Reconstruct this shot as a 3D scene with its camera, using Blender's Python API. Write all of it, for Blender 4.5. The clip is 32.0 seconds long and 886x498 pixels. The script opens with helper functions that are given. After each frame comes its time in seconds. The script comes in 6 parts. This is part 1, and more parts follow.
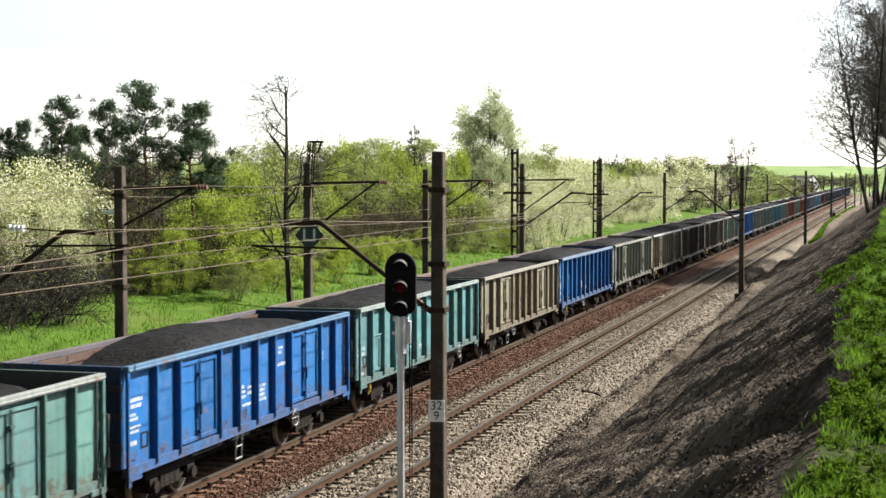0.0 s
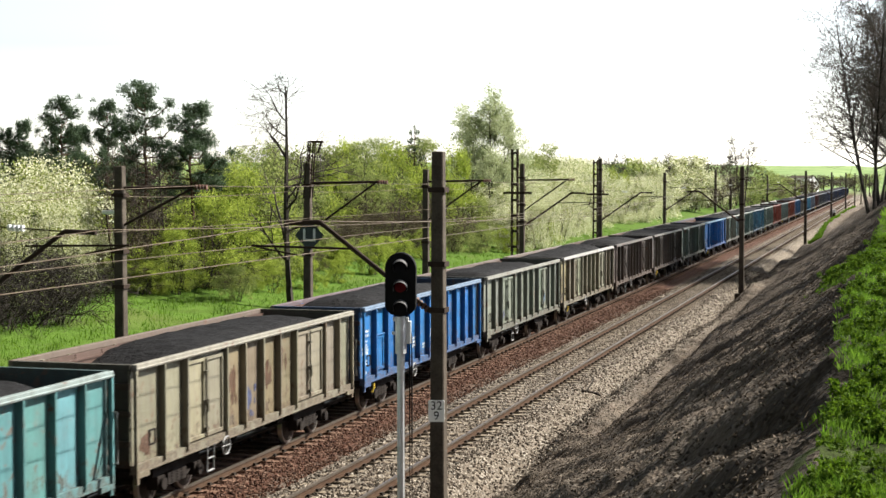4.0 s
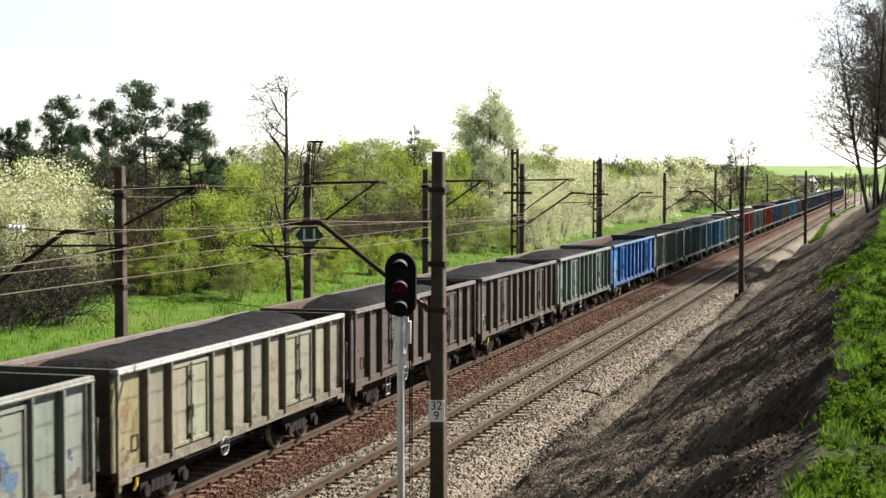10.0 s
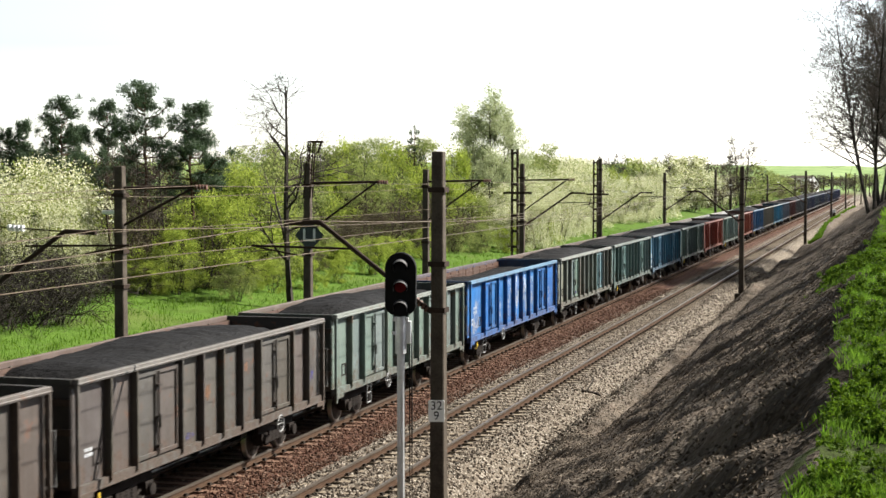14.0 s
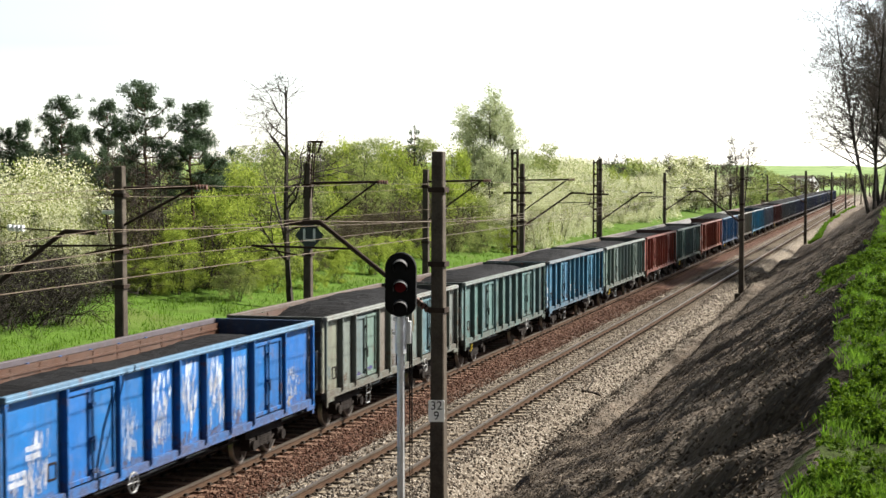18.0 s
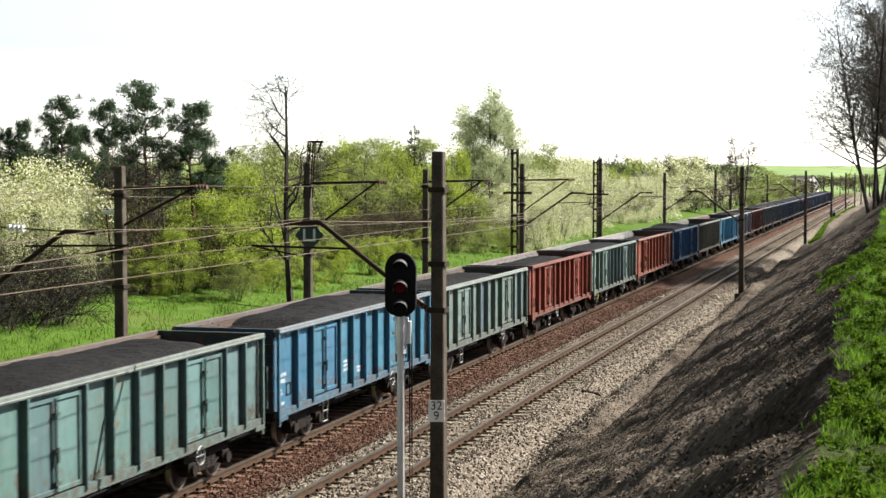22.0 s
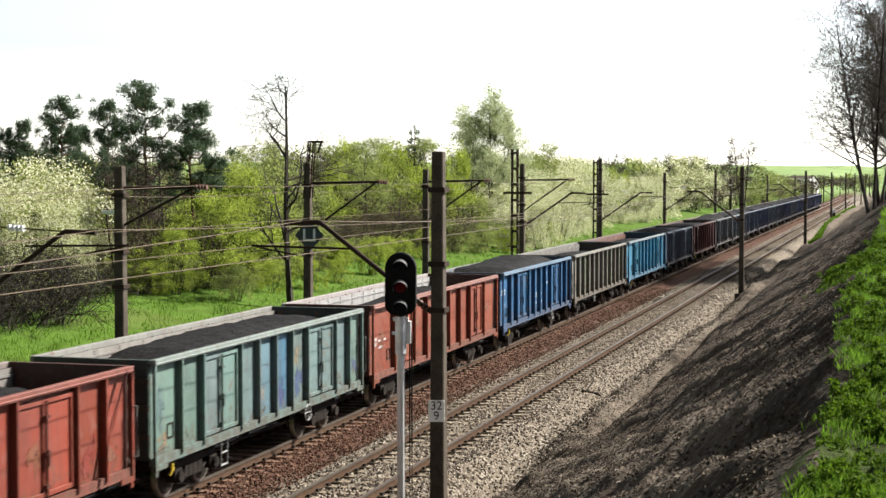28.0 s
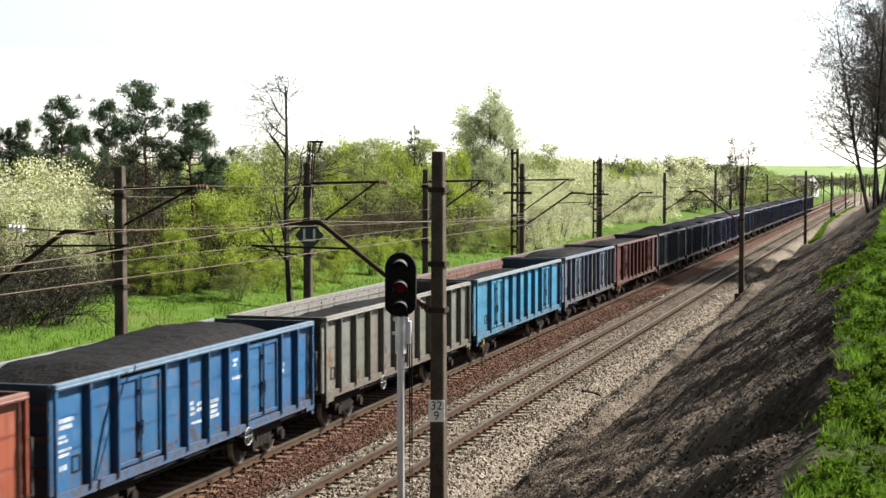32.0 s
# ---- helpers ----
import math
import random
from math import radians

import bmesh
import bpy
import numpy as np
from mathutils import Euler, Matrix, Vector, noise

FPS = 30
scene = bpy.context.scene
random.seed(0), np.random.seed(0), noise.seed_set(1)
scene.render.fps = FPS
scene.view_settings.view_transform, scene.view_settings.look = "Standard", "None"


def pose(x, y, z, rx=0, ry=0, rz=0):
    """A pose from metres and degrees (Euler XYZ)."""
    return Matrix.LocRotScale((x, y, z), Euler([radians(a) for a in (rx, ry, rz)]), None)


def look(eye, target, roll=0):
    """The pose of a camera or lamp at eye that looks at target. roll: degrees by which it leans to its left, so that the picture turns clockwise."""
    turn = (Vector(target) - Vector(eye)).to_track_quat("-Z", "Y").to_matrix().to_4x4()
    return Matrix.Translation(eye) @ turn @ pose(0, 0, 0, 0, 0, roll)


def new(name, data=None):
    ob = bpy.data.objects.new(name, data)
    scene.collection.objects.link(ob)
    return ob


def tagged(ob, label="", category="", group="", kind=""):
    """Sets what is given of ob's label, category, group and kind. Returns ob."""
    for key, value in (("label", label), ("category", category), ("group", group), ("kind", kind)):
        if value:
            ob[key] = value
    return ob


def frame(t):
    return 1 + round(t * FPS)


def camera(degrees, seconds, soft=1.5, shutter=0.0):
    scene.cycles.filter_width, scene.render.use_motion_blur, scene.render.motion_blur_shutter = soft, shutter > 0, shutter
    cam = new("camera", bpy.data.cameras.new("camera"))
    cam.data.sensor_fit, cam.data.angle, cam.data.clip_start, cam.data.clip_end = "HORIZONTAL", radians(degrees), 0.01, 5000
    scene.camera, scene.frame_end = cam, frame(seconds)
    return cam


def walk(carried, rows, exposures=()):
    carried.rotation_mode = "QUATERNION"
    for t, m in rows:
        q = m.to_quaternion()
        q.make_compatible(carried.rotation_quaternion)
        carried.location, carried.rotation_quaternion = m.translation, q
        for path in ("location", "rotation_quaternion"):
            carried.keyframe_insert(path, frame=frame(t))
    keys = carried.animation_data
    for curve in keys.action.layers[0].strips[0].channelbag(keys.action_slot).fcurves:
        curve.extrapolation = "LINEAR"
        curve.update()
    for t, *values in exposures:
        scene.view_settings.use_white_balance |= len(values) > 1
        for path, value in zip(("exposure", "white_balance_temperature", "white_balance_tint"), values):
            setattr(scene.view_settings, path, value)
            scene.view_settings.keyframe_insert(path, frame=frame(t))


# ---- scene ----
EYE = (0.0, 0.0, 6.885)
PITCH, HEADING = 0.046355, 0.277317
cam = camera(31.13, 32.0, soft=1.5, shutter=0.4)
AIM = (EYE[0] - math.sin(HEADING) * math.cos(PITCH) * 50, EYE[1] + math.cos(HEADING) * math.cos(PITCH) * 50, EYE[2] - math.sin(PITCH) * 50)
walk(cam, [(0.0, look(EYE, AIM)), (32.0, look(EYE, AIM))], exposures=[(0.0, 1.75), (32.0, 1.75)])

# ---- light: hazy spring sky, sun ahead on the bank side ----
SUN = Vector((1.0, 0.75, 1.12)).normalized()
world = bpy.data.worlds.new("sky")
scene.world = world
world.use_nodes = True
wn = world.node_tree.nodes
wn.clear()
sky = wn.new("ShaderNodeTexSky")
sky.sky_type = "NISHITA"
sky.sun_disc = False
sky.sun_elevation = math.asin(SUN.z)
sky.sun_rotation = math.atan2(SUN.x, SUN.y)
sky.air_density, sky.dust_density, sky.ozone_density = 1.0, 0.4, 0.6
haze = wn.new("ShaderNodeHueSaturation")
haze.inputs["Saturation"].default_value = 0.13
haze.inputs["Value"].default_value = 0.85
wback = wn.new("ShaderNodeBackground")
wback.inputs[1].default_value = 0.0014
wout = wn.new("ShaderNodeOutputWorld")
world.node_tree.links.new(sky.outputs[0], haze.inputs["Color"])
deep = wn.new("ShaderNodeGamma")
deep.inputs[1].default_value = 3.4
world.node_tree.links.new(haze.outputs[0], deep.inputs[0])
world.node_tree.links.new(deep.outputs[0], wback.inputs[0])
world.node_tree.links.new(wback.outputs[0], wout.inputs[0])
sun = new("sun", bpy.data.lights.new("sun", "SUN"))
sun.data.energy, sun.data.angle, sun.data.color = 5.0, radians(0.55), (1.0, 0.95, 0.86)
sun.matrix_world = look((0, 0, 0), -SUN)

# ---- plan: rail head at z = 0, track runs along +y ----
FREE_X, TRAIN_X = -11.694, -15.81
RIGHT_MAST_X, LEFT_MAST_X = -8.6, -19.2
TOE_X, CREST_X, CREST_Z = -9.2, -0.45, 5.2


# ---- materials ----
def grow(nt, kind, **values):
    node = nt.nodes.new(kind)
    for key, value in values.items():
        node.inputs[key].default_value = value
    return node


class Mat:
    """A small builder round a Principled material."""

    def __init__(self, name, rough=0.8, metal=0.0):
        self.m = bpy.data.materials.new(name)
        self.m.use_nodes = True
        self.nt = self.m.node_tree
        self.bsdf = self.nt.nodes["Principled BSDF"]
        self.bsdf.inputs["Roughness"].default_value = rough
        self.bsdf.inputs["Metallic"].default_value = metal
        self.bsdf.inputs["Specular IOR Level"].default_value = 0.08 if rough >= 0.7 else 0.25
        self.tex = self.nt.nodes.new("ShaderNodeTexCoord")
        self.info = self.nt.nodes.new("ShaderNodeObjectInfo")

    def link(self, a, b):
        self.nt.links.new(a, b)

    def shifted(self, scale=(1, 1, 1), turn=0.0):
        """Object coordinates, shifted by the object's random value."""
        mp = self.nt.nodes.new("ShaderNodeMapping")
        mp.inputs["Scale"].default_value = scale
        mp.inputs["Rotation"].default_value = (0, 0, turn)
        mul = self.nt.nodes.new("ShaderNodeMath")
        mul.operation = "MULTIPLY"
        mul.inputs[1].default_value = 57.0
        self.link(self.info.outputs["Random"], mul.inputs[0])
        self.link(self.tex.outputs["Object"], mp.inputs["Vector"])
        self.link(mul.outputs[0], mp.inputs["Location"])
        return mp.outputs[0]

    def noise(self, scale, detail=4.0, vec=None, rough=0.55):
        n = self.nt.nodes.new("ShaderNodeTexNoise")
        n.inputs["Scale"].default_value = scale
        n.inputs["Detail"].default_value = detail
        n.inputs["Roughness"].default_value = rough
        self.link(vec if vec else self.shifted(), n.inputs["Vector"])
        return n.outputs["Fac"]

    def ramp(self, fac, stops):
        r = self.nt.nodes.new("ShaderNodeValToRGB")
        els = r.color_ramp.elements
        while len(els) < len(stops):
            els.new(0.5)
        for e, (at, c) in zip(els, stops):
            e.position = at
            e.color = (*c, 1) if len(c) == 3 else c
        self.link(fac, r.inputs[0])
        return r.outputs[0]

    def band(self, fac, a, b):
        """0 below a, 1 above b."""
        return self.ramp(fac, [(a, (0, 0, 0)), (b, (1, 1, 1))])

    def mix(self, fac, a, b, mode="MIX"):
        x = self.nt.nodes.new("ShaderNodeMixRGB")
        x.blend_type = mode
        for sock, v in zip(x.inputs, (fac, a, b)):
            if isinstance(v, (int, float)):
                sock.default_value = v
            elif isinstance(v, tuple):
                sock.default_value = (*v, 1)
            else:
                self.link(v, sock)
        return x.outputs[0]

    def math(self, op, a, b=0.0, c=0.0):
        x = self.nt.nodes.new("ShaderNodeMath")
        x.operation = op
        for sock, v in zip(x.inputs, (a, b, c)):
            if isinstance(v, (int, float)):
                sock.default_value = v
            else:
                self.link(v, sock)
        return x.outputs[0]

    def color(self, c):
        if isinstance(c, tuple):
            self.bsdf.inputs["Base Color"].default_value = (*c, 1)
        else:
            self.link(c, self.bsdf.inputs["Base Color"])
        return self

    def rough(self, fac):
        self.link(fac, self.bsdf.inputs["Roughness"])
        return self

    def bump(self, fac, strength=0.3, dist=0.02):
        b = self.nt.nodes.new("ShaderNodeBump")
        b.inputs["Strength"].default_value = strength
        b.inputs["Distance"].default_value = dist
        self.link(fac, b.inputs["Height"])
        self.link(b.outputs[0], self.bsdf.inputs["Normal"])
        return self


def plain(name, a, b, scale=3.0, rough=0.8, metal=0.0, bump=0.2):
    """Two tones mottled at two scales."""
    k = Mat(name, rough, metal)
    n1, n2 = k.noise(scale, 5), k.noise(scale * 9, 3)
    f = k.mix(0.4, k.band(n1, 0.3, 0.7), k.band(n2, 0.3, 0.7))
    k.color(k.mix(f, a, b))
    return k.bump(n2, bump, 0.01).m


def paint_material():
    """Weathered wagon paint; the colour comes from the object."""
    k = Mat("wagon_paint", 0.55)
    base = k.info.outputs["Color"]
    big = k.noise(0.9, 5)
    mid = k.noise(4.5, 6)
    fine = k.noise(26, 4)
    streak = k.noise(1.0, 5, k.shifted((7, 7, 0.7)))
    c = k.mix(k.math("MULTIPLY", k.band(big, 0.36, 0.62), 0.35), base, k.mix(0.16, k.mix(1.0, base, (0.62, 0.62, 0.62), "MULTIPLY"), (0.14, 0.13, 0.11)))
    c = k.mix(k.math("MULTIPLY", k.band(streak, 0.44, 0.66), 0.5), c, k.mix(0.28, k.mix(1.0, base, (0.5, 0.5, 0.5), "MULTIPLY"), (0.06, 0.045, 0.035)))
    c = k.mix(k.math("MULTIPLY", k.band(mid, 0.54, 0.66), 0.35), c, k.mix(0.2, base, (0.26, 0.25, 0.22)))
    rust = k.math("MULTIPLY", k.band(mid, 0.57, 0.66), k.band(big, 0.5, 0.62))
    c = k.mix(k.math("MULTIPLY", rust, 0.75), c, (0.085, 0.034, 0.017))
    c = k.mix(k.math("MULTIPLY", k.band(fine, 0.58, 0.72), 0.35), c, (0.05, 0.035, 0.026))
    sep = k.nt.nodes.new("ShaderNodeSeparateXYZ")
    k.link(k.tex.outputs["Object"], sep.inputs[0])
    foot = k.band(k.math("ADD", k.math("MULTIPLY", sep.outputs[2], -0.45), k.math("MULTIPLY", mid, 1.5)), 0.12, 0.3)
    c = k.mix(k.math("MULTIPLY", foot, 0.7), c, k.mix(k.band(fine, 0.4, 0.6), (0.03, 0.018, 0.012), k.mix(0.5, base, (0.09, 0.05, 0.03))))
    k.color(c)
    k.rough(k.ramp(mid, [(0.3, (0.42, 0.42, 0.42)), (0.7, (0.75, 0.75, 0.75))]))
    return k.bump(big, 0.25, 0.05).m


def ground_material():
    """Meadow grass, ballast round the tracks, dark spoil on the bank, turf at its crest, by place and ragged edges."""
    k = Mat("ground", 0.95)
    sep = k.nt.nodes.new("ShaderNodeSeparateXYZ")
    k.link(k.tex.outputs["Object"], sep.inputs[0])
    x, y = sep.outputs[0], sep.outputs[1]
    vec = k.tex.outputs["Object"]
    n_big, n_mid, n_fine = k.noise(0.12, 5, vec), k.noise(0.9, 5, vec), k.noise(9, 5, vec)
    n_stone = k.nt.nodes.new("ShaderNodeTexVoronoi")
    n_stone.inputs["Scale"].default_value = 16.0
    k.link(vec, n_stone.inputs["Vector"])
    n_far = k.noise(0.02, 4, vec)
    grass = k.ramp(n_fine, [(0.25, (0.026, 0.052, 0.006)), (0.5, (0.055, 0.104, 0.012)), (0.75, (0.084, 0.142, 0.022))])
    grass = k.mix(k.math("MULTIPLY", k.band(n_mid, 0.48, 0.62), 0.6), grass, (0.0369, 0.0615, 0.00738))
    grass = k.mix(k.math("MULTIPLY", k.band(n_big, 0.55, 0.7), 0.35), grass, (0.0918, 0.0861, 0.0344))
    stone = k.nt.nodes.new("ShaderNodeSeparateColor")
    k.link(n_stone.outputs["Color"], stone.inputs[0])
    tan = k.ramp(stone.outputs[0], [(0.0, (0.042, 0.0336, 0.0252)), (0.45, (0.113, 0.0924, 0.0714)), (0.85, (0.176, 0.151, 0.122)), (1.0, (0.26, 0.239, 0.21))])
    tan = k.mix(k.math("MULTIPLY", k.band(n_mid, 0.4, 0.7), 0.5), tan, (0.084, 0.0672, 0.0504))
    rusty = k.ramp(stone.outputs[1], [(0.0, (0.014, 0.007, 0.005)), (0.5, (0.047, 0.021, 0.013)), (0.9, (0.082, 0.042, 0.028)), (1.0, (0.13, 0.09, 0.065))])
    edge = k.math("ADD", x, k.math("MULTIPLY", k.math("SUBTRACT", n_mid, 0.5), 1.6))
    wide = k.math("ADD", edge, k.math("MULTIPLY", k.math("SUBTRACT", n_big, 0.5), 1.0))

    def step(v, at, soft):
        r = k.nt.nodes.new("ShaderNodeMapRange")
        r.inputs[1].default_value, r.inputs[2].default_value = at - soft, at + soft
        k.link(v, r.inputs[0])
        return r.outputs[0]

    ruts = k.noise(1.0, 6, along(k, x, y))
    grit = k.noise(24, 4, vec)
    soil = k.ramp(ruts, [(0.34, (0.025, 0.02, 0.0155)), (0.46, (0.058, 0.047, 0.036)), (0.56, (0.092, 0.074, 0.058)), (0.68, (0.15, 0.122, 0.096))])
    soil = k.mix(k.math("MULTIPLY", k.band(n_fine, 0.44, 0.6), 0.5), soil, (0.06, 0.047, 0.036))
    soil = k.mix(k.math("MULTIPLY", k.band(grit, 0.52, 0.66), 0.55), soil, (0.155, 0.128, 0.102))
    soil = k.mix(k.math("MULTIPLY", k.band(n_mid, 0.5, 0.66), 0.4), soil, (0.075, 0.052, 0.036))
    soil = k.mix(k.math("MULTIPLY", k.band(stone.outputs[2], 0.86, 0.95), 0.6), soil, (0.22, 0.19, 0.16))
    c = k.mix(step(edge, -19.6, 0.5), grass, rusty)
    c = k.mix(step(edge, -13.55, 0.35), c, tan)
    # dark topsoil along the crest, with the shadow under its overhang painted in
    shaded_topsoil = k.mix(k.band(n_fine, 0.4, 0.62), (0.012, 0.0095, 0.007), (0.04, 0.031, 0.022))
    soil = k.mix(k.math("MULTIPLY", step(wide, -1.35, 0.45), 0.85), soil, shaded_topsoil)
    near = k.math("MULTIPLY", k.math("SUBTRACT", 1.0, step(y, 40.0, 4.0)), 1.2)
    c = k.mix(step(k.math("ADD", k.math("ADD", wide, near), k.math("MULTIPLY", k.math("SUBTRACT", ruts, 0.5), 1.6)), -7.9, 0.5), c, soil)
    hollow = k.math("ADD", k.math("POWER", k.math("DIVIDE", k.math("ADD", x, 8.6), 0.9), 2.0), k.math("POWER", k.math("DIVIDE", k.math("SUBTRACT", y, 37.3), 2.4), 2.0))
    c = k.mix(k.math("SUBTRACT", 1.0, step(k.math("ADD", hollow, k.math("MULTIPLY", k.math("SUBTRACT", n_fine, 0.5), 2.0)), 0.8, 0.35)), c, soil)
    far = step(y, 600.0, 60.0)
    c = k.mix(far, c, k.mix(k.band(n_far, 0.4, 0.6), (0.11, 0.17, 0.055), (0.16, 0.215, 0.09)))
    k.color(c)
    h = k.mix(0.35, k.mix(0.5, n_fine, n_stone.outputs["Distance"]), grit)
    return k.bump(h, 1.0, 0.09).m


def along(k, x, y):
    """Coordinates drawn out along the rills that run down the bank."""
    v = k.nt.nodes.new("ShaderNodeCombineXYZ")
    k.link(k.math("MULTIPLY", k.math("SUBTRACT", x, k.math("MULTIPLY", y, 2.2)), 0.1), v.inputs[0])
    k.link(k.math("MULTIPLY", k.math("ADD", y, k.math("MULTIPLY", x, 2.2)), 0.9), v.inputs[1])
    return v.outputs[0]


def leaf_material(name, a, b, rough=0.75, glow=0.4, c2=None):
    """Leaves that let some light through, varied leaf by leaf."""
    k = Mat(name, rough)
    geo = k.nt.nodes.new("ShaderNodeNewGeometry")
    big = k.noise(0.5, 3)
    c = k.mix(geo.outputs["Random Per Island"], a, b) if c2 is None else k.ramp(geo.outputs["Random Per Island"], [(0.0, c2), (0.34, tuple(v * 1.7 for v in c2)), (0.42, a), (1.0, b)])
    c = k.mix(k.math("MULTIPLY", k.band(big, 0.4, 0.65), 0.4), c, tuple(v * 0.6 for v in a))
    k.color(c)
    tr = k.nt.nodes.new("ShaderNodeBsdfTranslucent")
    k.link(c, tr.inputs[0])
    mx = k.nt.nodes.new("ShaderNodeMixShader")
    mx.inputs[0].default_value = glow
    k.link(k.bsdf.outputs[0], mx.inputs[1])
    k.link(tr.outputs[0], mx.inputs[2])
    k.link(mx.outputs[0], k.nt.nodes["Material Output"].inputs[0])
    return k.m


M_PAINT = paint_material()
M_GROUND = ground_material()
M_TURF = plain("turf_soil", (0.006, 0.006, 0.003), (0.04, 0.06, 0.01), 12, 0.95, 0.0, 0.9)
M_STEEL = plain("dark_running_gear", (0.006, 0.005, 0.005), (0.026, 0.021, 0.018), 5, 0.85, 0.0)
M_WHEEL = plain("wheel_steel", (0.014, 0.012, 0.011), (0.05, 0.042, 0.036), 6, 0.5, 0.6)
M_RUNBAND = plain("worn_tread", (0.4, 0.38, 0.36), (0.5, 0.48, 0.45), 6, 0.3, 0.9)
COAL = Mat("coal", 0.75)
coal_lumps = COAL.noise(11, 5)
COAL.color(COAL.mix(COAL.band(COAL.noise(2.5, 4), 0.3, 0.7), COAL.mix(COAL.band(coal_lumps, 0.3, 0.7), (0.003, 0.003, 0.0035), (0.012, 0.0118, 0.0125)), (0.008, 0.0078, 0.008)))
M_COAL = COAL.bump(coal_lumps, 1.0, 0.05).m
M_RAIL = plain("rail_rust", (0.0378, 0.021, 0.0126), (0.0798, 0.0504, 0.0336), 4, 0.7, 0.3)
M_RAILTOP = plain("rail_head_worn", (0.118, 0.0966, 0.0798), (0.168, 0.143, 0.118), 3, 0.38, 0.7)
M_SLEEPER = plain("weathered_sleeper", (0.0924, 0.0714, 0.0504), (0.176, 0.147, 0.113), 5, 0.9)
M_SLEEPER_RUST = plain("rust_stained_sleeper", (0.0672, 0.0357, 0.0231), (0.143, 0.0882, 0.063), 5, 0.9)
M_CLIP = plain("rail_fastening", (0.014, 0.0112, 0.0091), (0.042, 0.0315, 0.0245), 8, 0.8, 0.3)
M_MAST = plain("mast_concrete", (0.03, 0.024, 0.019), (0.082, 0.069, 0.055), 2.5, 0.9)
M_MAST_DARK = plain("mast_rusty_steel", (0.0147, 0.0109, 0.0084), (0.0378, 0.0252, 0.0189), 4, 0.8, 0.0)
M_WIRE = plain("wire_copper", (0.07, 0.0525, 0.0385), (0.154, 0.112, 0.077), 2, 0.5, 0.6)
M_INSUL = plain("insulator_porcelain", (0.05, 0.022, 0.015), (0.10, 0.05, 0.035), 6, 0.6)
M_BLACK = plain("signal_black", (0.003, 0.003, 0.003), (0.008, 0.008, 0.008), 5, 0.75)
M_GALV = plain("galvanised_steel", (0.42, 0.43, 0.44), (0.62, 0.63, 0.64), 5, 0.42, 0.5)
M_FITTING = plain("grimy_grey_fitting", (0.10, 0.10, 0.10), (0.24, 0.24, 0.235), 5, 0.5, 0.3)
M_WHITE = plain("white_plate", (0.72, 0.72, 0.70), (0.82, 0.82, 0.80), 5, 0.5)
M_INK = plain("black_lettering", (0.01, 0.01, 0.01), (0.03, 0.03, 0.03), 8, 0.6)
M_DARKPLATE = plain("dark_blue_board", (0.015, 0.022, 0.028), (0.03, 0.04, 0.05), 5, 0.5)
M_GREYMARK = plain("grey_board_mark", (0.42, 0.45, 0.46), (0.55, 0.58, 0.6), 8, 0.6)
M_LENS = plain("dark_lens", (0.004, 0.004, 0.005), (0.008, 0.008, 0.01), 5, 0.7)
M_VISOR = plain("visor_grey", (0.03, 0.03, 0.03), (0.1, 0.1, 0.1), 7, 0.6)
M_REDLENS = plain("red_lens", (0.06, 0.003, 0.005), (0.09, 0.005, 0.007), 5, 0.7)
M_MARK = plain("stencil_white", (0.28, 0.3, 0.32), (0.44, 0.46, 0.48), 9, 0.6)
M_YELLOW = plain("yellow_paint", (0.6, 0.42, 0.04), (0.75, 0.55, 0.08), 9, 0.55)
M_BARK = plain("bark_grey", (0.0158, 0.0132, 0.0111), (0.0447, 0.0383, 0.0325), 5, 0.9)
M_BARKPINE = plain("bark_pine", (0.0315, 0.021, 0.0147), (0.084, 0.0525, 0.0342), 5, 0.9)
M_TWIG = plain("twig_brown", (0.0367, 0.0289, 0.0237), (0.0896, 0.0735, 0.063), 3, 0.85)
L_PINE = leaf_material("pine_needles", (0.0198, 0.0393, 0.0173), (0.067, 0.102, 0.0473), 0.6, 0.3)
L_SPRING = leaf_material("spring_leaves", (0.14, 0.2, 0.024), (0.37, 0.43, 0.08), glow=0.5)
L_OLIVE = leaf_material("olive_leaves", (0.11, 0.15, 0.035), (0.31, 0.345, 0.12), glow=0.45)
L_BLOSSOM = leaf_material("white_blossom", (0.45, 0.45, 0.27), (0.78, 0.78, 0.61), glow=0.48, c2=(0.12, 0.15, 0.02))
L_BIRCH = leaf_material("birch_leaves", (0.22, 0.26, 0.12), (0.44, 0.47, 0.29), glow=0.5)
L_DUSK = leaf_material("brown_scrub", (0.042, 0.0342, 0.0184), (0.115, 0.1, 0.063), 0.8, 0.3)
L_GRASS = leaf_material("grass_blades", (0.045, 0.1, 0.009), (0.125, 0.22, 0.022), glow=0.45)
L_WEED = leaf_material("fresh_weeds", (0.024, 0.056, 0.0035), (0.095, 0.16, 0.011), glow=0.4)


# ---- mesh helpers ----
def box(bm, x0, x1, y0, y1, z0, z1, mi=0):
    vs = [bm.verts.new(v) for v in ((x0, y0, z0), (x1, y0, z0), (x1, y1, z0), (x0, y1, z0), (x0, y0, z1), (x1, y0, z1), (x1, y1, z1), (x0, y1, z1))]
    for f in ((3, 2, 1, 0), (4, 5, 6, 7), (0, 1, 5, 4), (1, 2, 6, 5), (2, 3, 7, 6), (3, 0, 4, 7)):
        bm.faces.new([vs[i] for i in f]).material_index = mi


